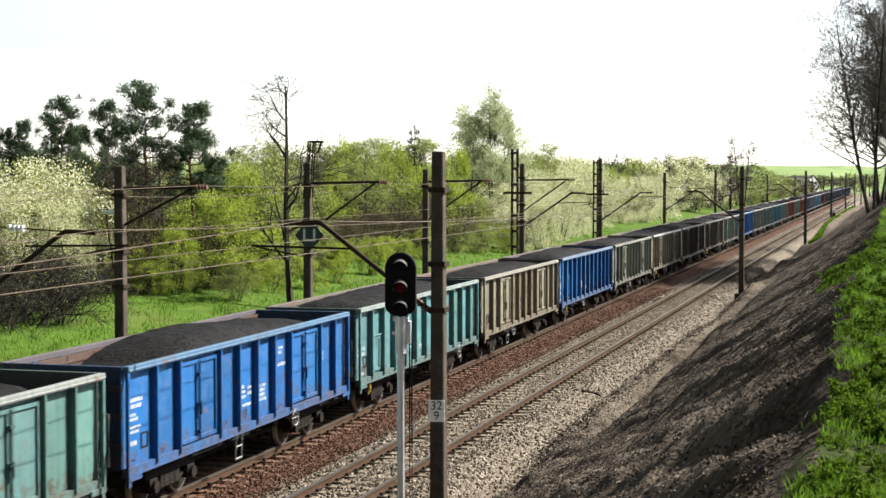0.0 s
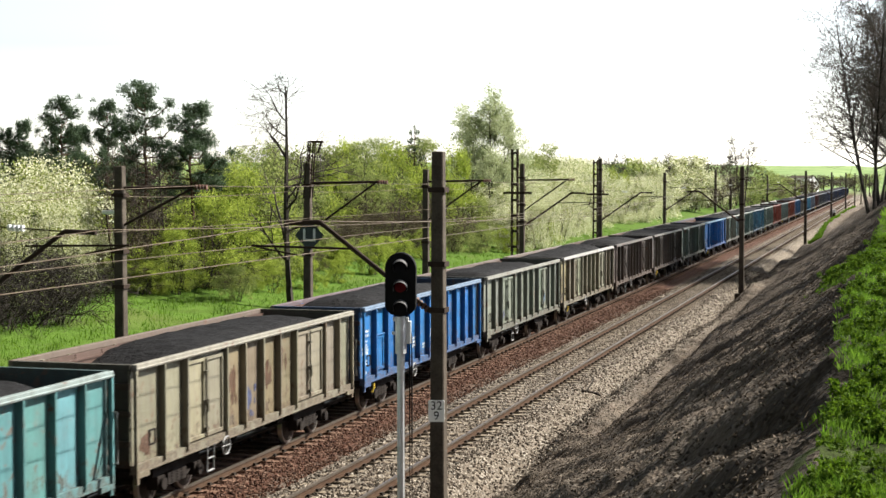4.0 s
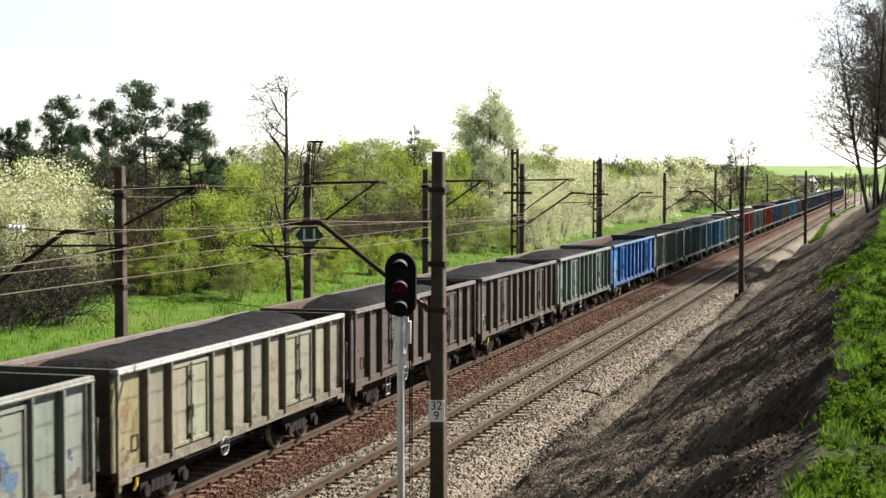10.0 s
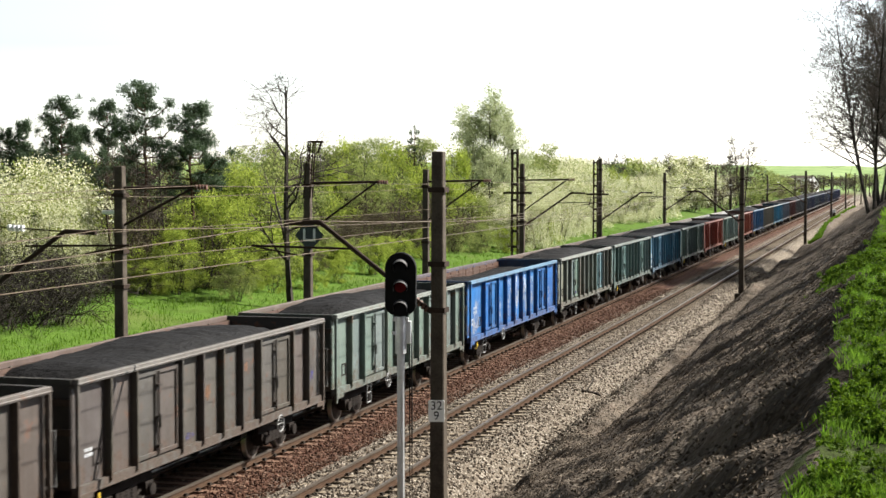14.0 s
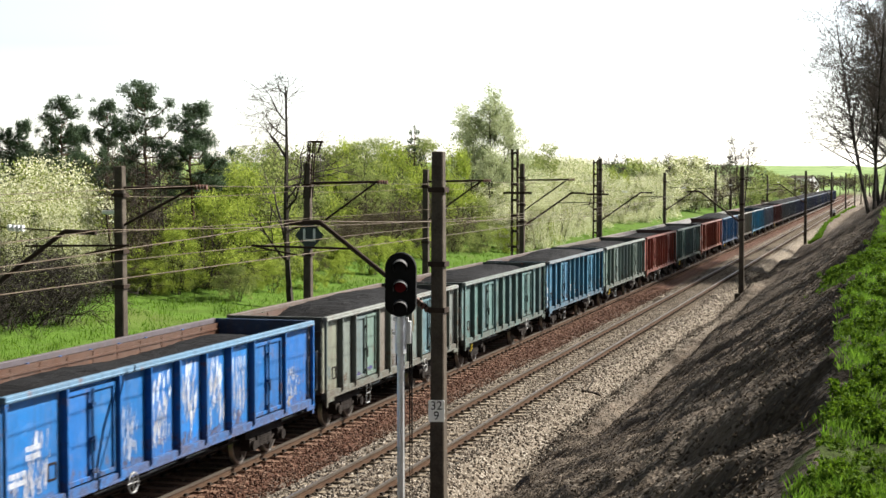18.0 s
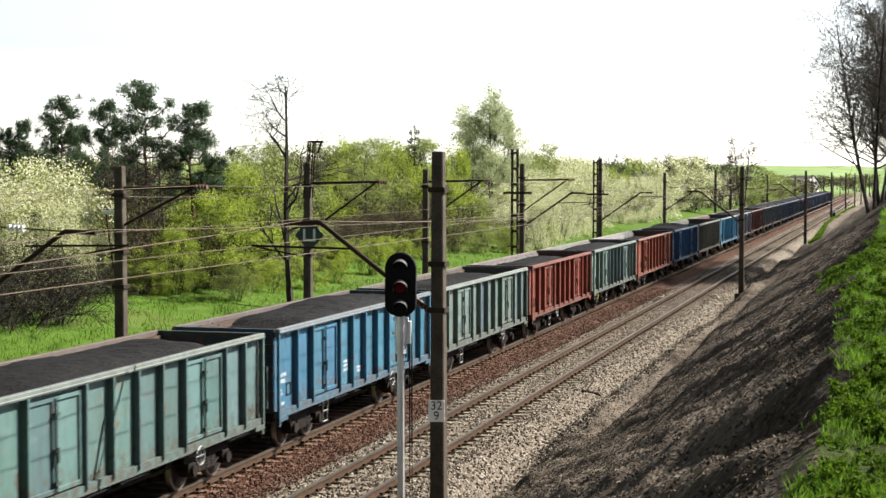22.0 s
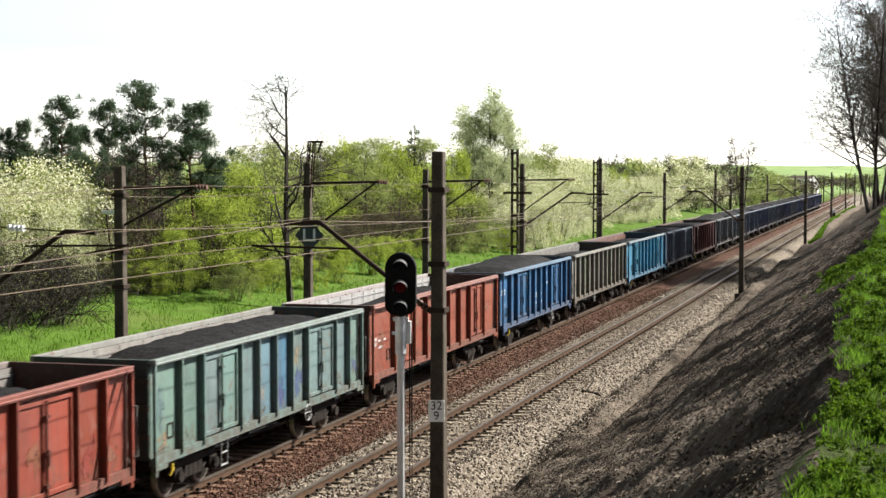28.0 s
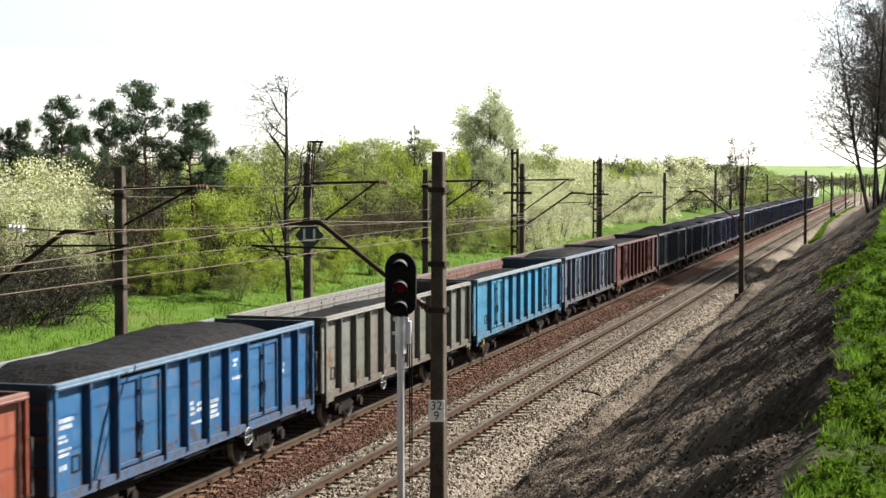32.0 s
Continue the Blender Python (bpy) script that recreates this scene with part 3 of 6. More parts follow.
def head_fill(bm):
    """A backing board with round ends and thickness."""
    pts = []
    r, z0, z1 = 0.285, zz(4.29) + 0.2, zz(5.47) - 0.285
    for i in range(13):
        a = math.pi * i / 12
        pts.append((r * math.cos(a), z1 + r * math.sin(a)))
    for i in range(9):
        a = math.pi + math.pi * i / 8
        pts.append((r * math.cos(a), z0 + 0.2 * math.sin(a)))
    lo = [bm.verts.new((x, -0.1, z)) for x, z in pts]
    hi = [bm.verts.new((x, 0.12, z)) for x, z in pts]
    bm.faces.new(lo)
    bm.faces.new(hi[::-1])
    n = len(pts)
    for i in range(n):
        bm.faces.new((lo[i], hi[i], hi[(i + 1) % n], lo[(i + 1) % n]))


head = part("signal_head", head_fill, M_BLACK, sg, "black backing board with round ends", bevel=0.012)
for z, me in ((5.22, M_LENS), (4.84, M_REDLENS), (4.47, M_LENS)):
    part("lens", lambda bm: tube(bm, (0, -0.1, zz(z)), (0, -0.125, zz(z)), 0.105, 20), me, head)

    def visor(bm):
        n = 18
        for r, flip in ((0.135, False), (0.126, True)):
            a_ = [bm.verts.new((r * math.cos(t), -0.1, zz(z) + r * math.sin(t))) for t in [math.radians(-25 + 230 * i / n) for i in range(n + 1)]]
            b_ = [bm.verts.new((r * math.cos(t), -0.1 - 0.05 - 0.15 * max(0, math.sin(t)), zz(z) + r * math.sin(t) - 0.035)) for t in [math.radians(-25 + 230 * i / n) for i in range(n + 1)]]
            for i in range(n):
                q = (a_[i], a_[i + 1], b_[i + 1], b_[i])
                bm.faces.new(q[::-1] if flip else q)
    part("visor", visor, M_VISOR, head, "dull grey weathered visor")
part("post", lambda bm: (tube(bm, (0, 0, -0.2), (0, 0, zz(4.0)), 0.07, 14), tube(bm, (0, 0.0, zz(3.6)), (0, 0.0, zz(4.28)), 0.105, 12)), M_GALV, sg, "galvanised grey steel post")
part("post_bracket", lambda bm: (box(bm, -0.16, 0.16, -0.05, 0.05, zz(3.95), zz(4.0)), box(bm, -0.14, 0.14, -0.06, 0.06, zz(4.2), zz(4.27))), M_GALV, sg)
for x in (0.16, 0.2):
    part("cable", lambda bm: wire_run(bm, [(x, 0.05, 0), (x, 0.05, zz(2.5)), (x, 0.03, zz(3.9)), (0.1, 0.05, zz(4.35))], 0.014, 6), M_BLACK, sg)
part("junction_box", lambda bm: box(bm, 0.09, 0.19, -0.03, 0.09, zz(3.78), zz(4.2)), M_GALV, sg, bevel=0.01)

# distance plate on the nearest mast
ms, mbase = right_masts[1]
pl = part("distance_plate", lambda bm: box(bm, -0.155, 0.155, -0.012, 0.012, -0.215, 0.215), M_WHITE, ms, "white enamel distance plate reading 32 over 9", pose(0.0, -0.16, 2.275 - mbase, 0, 0, 14), bevel=0.004)


def figures(body, size, m, parent):
    cu = bpy.data.curves.new("figures", "FONT")
    cu.body, cu.size, cu.align_x, cu.align_y = body, size, "CENTER", "CENTER"
    cu.extrude = 0.002
    ob = bpy.data.objects.new("figures", cu)
    scene.collection.objects.link(ob)
    me = bpy.data.meshes.new_from_object(ob.evaluated_get(bpy.context.evaluated_depsgraph_get()))
    bpy.data.objects.remove(ob)
    me.materials.append(M_INK)
    return place("figures", me, parent, m, "black figures " + body)


figures("32", 0.24, pose(0, -0.016, 0.1, 90), pl)
figures("9", 0.24, pose(0, -0.016, -0.1, 90), pl)

# short marker post by the bank, far ahead
mp = thing("marker_post", pose(-8.3, 229, ground_z(-8.3, 229)), "short post with white head beside the track", "marker post")
part("shaft", lambda bm: box(bm, -0.2, 0.2, -0.15, 0.15, -0.2, 1.5), M_MAST_DARK, mp, bevel=0.02)
part("cap", lambda bm: box(bm, -0.22, 0.22, -0.17, 0.17, 1.5, 1.95), M_WHITE, mp, "white painted head", bevel=0.02)

# white house beyond the far end of the line
hx, hy = -26.7, 556.0
hs = thing("house", pose(hx, hy, ground_z(hx, hy), 0, 0, 62), "small white rendered house with a grey gable roof far off", "house")


def house_wall(bm):
    lo = [bm.verts.new((x, y, z)) for y in (0, 8) for x, z in ((-2.9, -0.5), (2.9, -0.5), (2.9, 4.6), (-0.6, 7.2), (-2.9, 6.4))]
    bm.faces.new(lo[:5])
    bm.faces.new(lo[:4:-1])
    for i in range(5):
        j = (i + 1) % 5
        bm.faces.new((lo[j], lo[i], lo[i + 5], lo[j + 5]))


part("wall", house_wall, M_WHITE, hs, "white rendered wall")
part("roof", lambda bm: [bm.faces.new([bm.verts.new(v) for v in q]) for q in (((-0.6, -0.3, 7.3), (3.2, -0.3, 4.5), (3.2, 8.3, 4.5), (-0.6, 8.3, 7.3)), ((-0.6, 8.3, 7.3), (-3.2, 8.3, 6.4), (-3.2, -0.3, 6.4), (-0.6, -0.3, 7.3)), ((-0.6, -0.3, 7.15), (-0.6, 8.3, 7.15), (3.2, 8.3, 4.35), (3.2, -0.3, 4.35)), ((-0.6, 8.3, 7.15), (-0.6, -0.3, 7.15), (-3.2, -0.3, 6.25), (-3.2, 8.3, 6.25)))], M_MAST, hs, "grey roof")
part("window", lambda bm: box(bm, 0.6, 1.6, -0.05, 0.03, 2.0, 3.2), M_LENS, hs, "dark window")

# ---- coal wagons ----
def S_WAGON(t):
    """Metres run since the start; the pull grows a little after ten seconds."""
    late = max(0.0, t - 10.0)
    return 6.8513 * t + 0.02003 * t * t + 0.000115 * t ** 3 + 0.075 * (late - 4.0 * (1.0 - math.exp(-late / 4.0)))

HALF, TOP, SILL = 1.434, 3.142, 1.06
BAYS_DOORS = [("p", 1.31), ("p", 1.10), ("d", 2.08), ("p", 1.06), ("p", 1.08), ("p", 1.08), ("p", 1.09), ("d", 2.11), ("p", 1.09), ("p", 1.09)]
BAYS_HATCH = [("p", 1.12), ("h", 1.09)] + [("p", 1.088)] * 10
BAYS_LONG = [("w", 2.12), ("d", 2.04), ("p", 1.34), ("p", 1.34), ("p", 1.34), ("p", 1.34), ("p", 1.34), ("d", 1.98), ("w", 1.96)]
BAYS_LONG_PLAIN = [("p", 1.23)] * 12
FACE = HALF - 0.165   # outer face of the side sheets
MESHES = {}


def shared(key, fill, *mats, bevel=0.0):
    if key not in MESHES:
        MESHES[key] = mesh_of(key.split("|")[0], fill, *mats, bevel=bevel)
    return MESHES[key]


def sheet(width):
    def fill(bm):
        box(bm, -0.03, 0.0, 0.0, width, SILL + 0.06, TOP - 0.12)
    return shared(f"side_panel|{width}", fill, M_PAINT)


def post_mesh():
    def fill(bm):
        box(bm, -0.02, 0.157, -0.032, 0.032, SILL - 0.02, TOP - 0.10)
        box(bm, -0.02, 0.12, -0.06, 0.06, SILL - 0.06, SILL + 0.06)
    return shared("side_post", fill, M_PAINT, bevel=0.008)


def leaf_mesh(width):
    """A pressed door leaf with a raised frame."""
    def fill(bm):
        z0, z1 = SILL + 0.10, TOP - 0.22
        box(bm, -0.03, 0.02, 0, width, z0, z1)
        for a, b, c, d in ((0, 0.09, z0, z1), (width - 0.09, width, z0, z1), (0.09, width - 0.09, z1 - 0.09, z1), (0.09, width - 0.09, z0, z0 + 0.09)):
            box(bm, 0.02, 0.065, a, b, c, d)
    return shared(f"door_leaf|{round(width, 2)}", fill, M_PAINT, bevel=0.006)


def latch_mesh():
    def fill(bm):
        tube(bm, (0.1, 0, SILL + 0.1), (0.1, 0, TOP - 0.25), 0.02, 6)
        for z in (1.35, 1.95, 2.6):
            box(bm, 0.05, 0.13, -0.07, 0.07, z - 0.03, z + 0.03)
        box(bm, 0.1, 0.15, -0.03, 0.03, 1.72, 2.0)
    return shared("door_latch", fill, M_PAINT)


def hatch_mesh():
    def fill(bm):
        for a, b, c, d in ((0.14, 0.22, 1.2, 2.2), (0.87, 0.95, 1.2, 2.2), (0.22, 0.87, 2.12, 2.2), (0.22, 0.87, 1.2, 1.28)):
            box(bm, 0.0, 0.05, a, b, c, d)
        box(bm, 0.0, 0.02, 0.22, 0.87, 1.28, 2.12)
        tube(bm, (0.08, 0.2, 2.24), (0.08, 0.9, 2.24), 0.02, 6)
    return shared("hatch", fill, M_PAINT)


def rail_mesh(length):
    def fill(bm):
        box(bm, -0.13, 0.0, 0, length, TOP - 0.13, TOP)
        box(bm, -0.02, 0.012, 0, length, TOP - 0.11, TOP - 0.07)
    return shared(f"top_rail|{length}", fill, M_PAINT, bevel=0.012)


def sill_mesh(length):
    def fill(bm):
        box(bm, -0.10, 0.0, 0.0, length, SILL - 0.10, SILL + 0.06)
        box(bm, -0.12, 0.02, 0.0, length, SILL - 0.12, SILL - 0.09)
    return shared(f"side_sill|{length}", fill, M_PAINT)


def corner_mesh(flip):
    s = -1 if flip else 1
    def fill(bm):
        box(bm, -0.06, 0.01, *sorted((0.0, s * 0.07)), SILL - 0.16, TOP - 0.10)
        box(bm, -0.06, 0.012, *sorted((0.0, s * 0.55)), SILL - 0.2, SILL - 0.09)
        box(bm, -0.06, 0.0, *sorted((s * 0.02, s * 0.12)), SILL - 0.32, SILL - 0.2)
    return shared(f"corner_post|{flip}", fill, M_PAINT)


def end_mesh():
    return shared("end_wall", lambda bm: box(bm, -1.28, 1.28, 0.03, 0.07, SILL, TOP - 0.12), M_PAINT)


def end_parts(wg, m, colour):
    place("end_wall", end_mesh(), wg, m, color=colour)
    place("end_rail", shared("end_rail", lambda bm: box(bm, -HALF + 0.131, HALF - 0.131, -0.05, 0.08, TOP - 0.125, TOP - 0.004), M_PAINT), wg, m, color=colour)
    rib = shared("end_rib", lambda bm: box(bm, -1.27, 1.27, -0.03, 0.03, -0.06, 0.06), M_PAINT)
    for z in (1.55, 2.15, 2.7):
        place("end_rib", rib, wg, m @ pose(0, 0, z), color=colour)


def lining_mesh(length):
    def fill(bm):
        box(bm, 0.0, 0.02, 0.08, length - 0.08, SILL, TOP - 0.112)
        for z in (2.5, 2.86):
            box(bm, 0.02, 0.05, 0.08, length - 0.08, z, z + 0.05)
        n = int(length / 1.1)
        for i in range(1, n):
            box(bm, 0.02, 0.035, length * i / n - 0.04, length * i / n + 0.04, SILL, TOP - 0.135)
    return shared(f"inner_wall|{length}", fill, M_PAINT)


def under_mesh(length):
    def fill(bm):
        box(bm, -1.25, 1.25, 0.05, length - 0.05, SILL - 0.08, SILL)
        for x in (-0.42, 0.32):
            box(bm, x, x + 0.1, -0.1, length + 0.1, 0.72, SILL - 0.08)
        for y in (0.0, length - 0.12):
            box(bm, -1.25, 1.25, y, y + 0.12, 0.86, SILL - 0.08)
        for i in range(1, 7):
            box(bm, -1.2, 1.2, length * i / 7 - 0.05, length * i / 7 + 0.05, 0.84, SILL - 0.08)
        tube(bm, (-0.2, length * 0.56, 0.68), (-0.2, length * 0.66, 0.68), 0.17, 12)
        tube(bm, (0.35, length * 0.42, 0.62), (0.35, length * 0.49, 0.62), 0.15, 12)
        tube(bm, (0.9, 3.2, 0.62), (0.9, length - 3.2, 0.62), 0.022, 6)
    return shared(f"underframe|{length}", fill, M_STEEL)


def coal_mesh(length, seed, low):
    """A heap that falls away to the ends and the sides."""
    rnd = random.Random(seed)
    nx, ny = 14, int(length * 5)
    x0 = HALF - 0.17
    peaks = [(rnd.uniform(0.1, 0.9) * length, rnd.uniform(1.2, 3.0), rnd.uniform(0.0, 0.1)) for _ in range(5)]
    e0, e1 = rnd.uniform(1.2, 4.2), rnd.uniform(0.8, 2.2)
    vs = []
    for j in range(ny + 1):
        y = 0.1 + (length - 0.2) * j / ny
        end = smooth(0, e0 + 0.6, y) * smooth(0, e1 + 0.8, length - y)
        for i in range(nx + 1):
            u = -1 + 2 * i / nx
            x = u * x0
            hump = 1 - abs(u + 0.1) ** 3.2
            z = TOP - 0.95 - low + end * (0.76 + (0.16 + sum(h * math.exp(-((y - c) / s) ** 2) for c, s, h in peaks)) * hump)
            z += 0.035 * noise.noise((x * 2.2, y * 2.2, seed)) + 0.025 * noise.noise((x * 6, y * 6, seed)) + 0.03 * noise.noise((x * 15, y * 15, seed))
            vs.append((x, y, z))
    k = nx + 1
    fs = [(j * k + i, j * k + i + 1, (j + 1) * k + i + 1, (j + 1) * k + i) for j in range(ny) for i in range(nx)]
    n = len(vs)
    vs += [(-x0, 0.1, SILL), (x0, 0.1, SILL), (x0, length - 0.1, SILL), (-x0, length - 0.1, SILL)]
    fs += [(n, n + 1, *range(nx, -1, -1)), (n + 2, n + 3, *range(ny * k, ny * k + nx + 1)), (n + 3, n + 2, n + 1, n)]
    fs += [(n + 1, n + 2, *[j * k + nx for j in range(ny, -1, -1)]), (n + 3, n, *[j * k for j in range(0, ny + 1)])]
    return raw_mesh("coal_load", vs, fs, M_COAL)


def bogie_frame(bm):
    for x in (-1.02, 1.02):
        a, b = x - 0.05, x + 0.05
        box(bm, a, b, -1.15, 1.15, 0.62, 0.78)
        box(bm, a - 0.01, b + 0.01, -0.45, 0.45, 0.34, 0.63)
        for y in (-0.9, 0.9):
            box(bm, a - 0.07, b + 0.07, y - 0.17, y + 0.17, 0.34, 0.62)
            tube(bm, (x + (0.05 if x > 0 else -0.05), y, 0.46), (x + (0.2 if x > 0 else -0.2), y, 0.46), 0.13, 12)
        for y in (-0.26, -0.02, 0.22):
            for k in range(4):
                tube(bm, (x, y, 0.36 + k * 0.065), (x, y, 0.39 + k * 0.065), 0.09, 8)
        tube(bm, (x, -0.45, 0.36), (x, -0.75, 0.5), 0.04, 6)
        tube(bm, (x, 0.45, 0.36), (x, 0.75, 0.5), 0.04, 6)
    box(bm, -1.0, 1.0, -0.2, 0.2, 0.55, 0.86)


def wheelset(bm):
    tube(bm, (-1.0, 0, 0), (1.0, 0, 0), 0.08, 10)
    for s in (-1, 1):
        tube(bm, (s * 0.69, 0, 0), (s * 0.715, 0, 0), 0.485, 28)
        tube(bm, (s * 0.715, 0, 0), (s * 0.82, 0, 0), 0.46, 28, mi=1)
        tube(bm, (s * 0.82, 0, 0), (s * 0.83, 0, 0), 0.40, 24)
        for i in range(4):
            a = i * math.tau / 4
            tube(bm, (s * 0.826, 0.26 * math.cos(a), 0.26 * math.sin(a)), (s * 0.838, 0.26 * math.cos(a), 0.26 * math.sin(a)), 0.06, 8)


def buffer(bm):
    tube(bm, (0, 0.02, 0), (0, -0.28, 0), 0.10, 12)
    tube(bm, (0, -0.28, 0), (0, -0.44, 0), 0.075, 12)
    tube(bm, (0, -0.44, 0), (0, -0.475, 0), 0.22, 20)


def coupling(bm):
    box(bm, -0.05, 0.05, -0.3, 0.0, -0.07, 0.07)
    for x in (-0.09, 0.09):
        tube(bm, (x, -0.25, -0.02), (x, -0.47, -0.16), 0.025, 6)
    for x in (-0.3, 0.3):
        wire_run(bm, [(x, 0, -0.05), (x, -0.2, -0.2), (x * 0.8, -0.4, -0.32), (x * 0.5, -0.47, -0.3)], 0.03, 6)


def grab_rail(bm):
    wire_run(bm, [(0.0, 0, 1.35), (0.1, 0, 1.35), (0.1, 0, 2.35), (0.0, 0, 2.35)], 0.018, 6)


def label_frame(bm):
    for a, b, c, d in ((0, 0.03, 0, 0.32), (0.27, 0.3, 0, 0.32), (0.03, 0.27, 0, 0.03), (0.03, 0.27, 0.29, 0.32)):
        box(bm, 0.0, 0.02, a, b, c, d)


def brake_wheel(bm):
    pts = [(0.06, 0.2 * math.cos(i * math.tau / 16), 0.2 * math.sin(i * math.tau / 16)) for i in range(17)]
    wire_run(bm, pts, 0.022, 6)
    for i in range(0, 16, 4):
        tube(bm, (0.06, 0, 0), pts[i], 0.014, 5)
    tube(bm, (-0.2, 0, 0), (0.08, 0, 0), 0.03, 8)


def step_frame(bm):
    for y in (-0.17, 0.17):
        tube(bm, (0, y, 0), (0.02, y, 0.55), 0.02, 6)
    tube(bm, (0, -0.17, 0), (0, 0.17, 0), 0.025, 6)
    tube(bm, (0.01, -0.17, 0.28), (0.01, 0.17, 0.28), 0.02, 6)


def tag_bars(rows):
    """Unreadable stencilled lines as plain bars: y, z, width, height."""
    def fill(bm):
        rnd = random.Random(len(rows))
        for y, z, wd, h in rows:
            lines = max(1, round(h / 0.12))
            for j in range(lines):
                a, step_z = y, h / lines
                while a < y + wd * rnd.uniform(0.75, 1.0):
                    b = a + rnd.uniform(0.03, 0.09)
                    box(bm, 0.0, 0.004, a, b, z + j * step_z, z + j * step_z + step_z * 0.65)
                    a = b + rnd.uniform(0.02, 0.05)
    return fill


def patch_mesh(width, height, seed):
    """A ragged flat daub of paint."""
    rnd = random.Random(seed)
    def fill(bm):
        for n in range(11):
            big = n < 5
            wd, ht = width * (rnd.uniform(0.2, 0.45) if big else rnd.uniform(0.05, 0.22)), height * (rnd.uniform(0.25, 0.6) if big else rnd.uniform(0.06, 0.35))
            oy, oz = rnd.uniform(0, width - wd), rnd.uniform(0, height - ht)
            out = 0.002 + 0.0007 * n
            ring = []
            for i in range(16):
                t = i * math.tau / 16
                k = rnd.uniform(0.55, 1.05)
                ring.append((oy + wd * (0.5 + 0.5 * math.cos(t) * k), oz + ht * (0.5 + 0.5 * math.sin(t) * k)))
            hub = bm.verts.new((out, oy + wd / 2, oz + ht / 2))
            hi = [bm.verts.new((out, y, z)) for y, z in ring]
            lo = [bm.verts.new((0, y, z)) for y, z in ring]
            for i in range(16):
                j = (i + 1) % 16
                bm.faces.new((hub, hi[i], hi[j]))
                bm.faces.new((hi[i], lo[i], lo[j], hi[j]))
    return mesh_of("paint_patch", fill, M_PAINT)


def scrape_mesh(width, height, seed):
    """Upright slivers where the paint is scraped to bare pale metal."""
    rnd = random.Random(seed)
    def fill(bm):
        for n in range(46):
            y, z = width * min(1.0, max(0.0, rnd.gauss(0.5, 0.22))), height * rnd.uniform(0.0, 0.8)
            ht, wd, tilt = height * rnd.uniform(0.08, 0.38), rnd.uniform(0.008, 0.045), rnd.uniform(-0.05, 0.16)
            ht = min(ht, height - z)
            out = 0.002 + 0.00006 * n
            ring = [(y, z), (y + wd, z + ht * rnd.uniform(0.1, 0.4)), (y + wd * rnd.uniform(0.5, 1) + tilt * ht, z + ht * 0.8), (y + tilt * ht, z + ht), (y - wd * 0.4, z + ht * 0.45)]
            bm.faces.new([bm.verts.new((out, min(width, max(0.0, a)), b)) for a, b in ring])
    return mesh_of("scraped_paint", fill, M_PAINT)


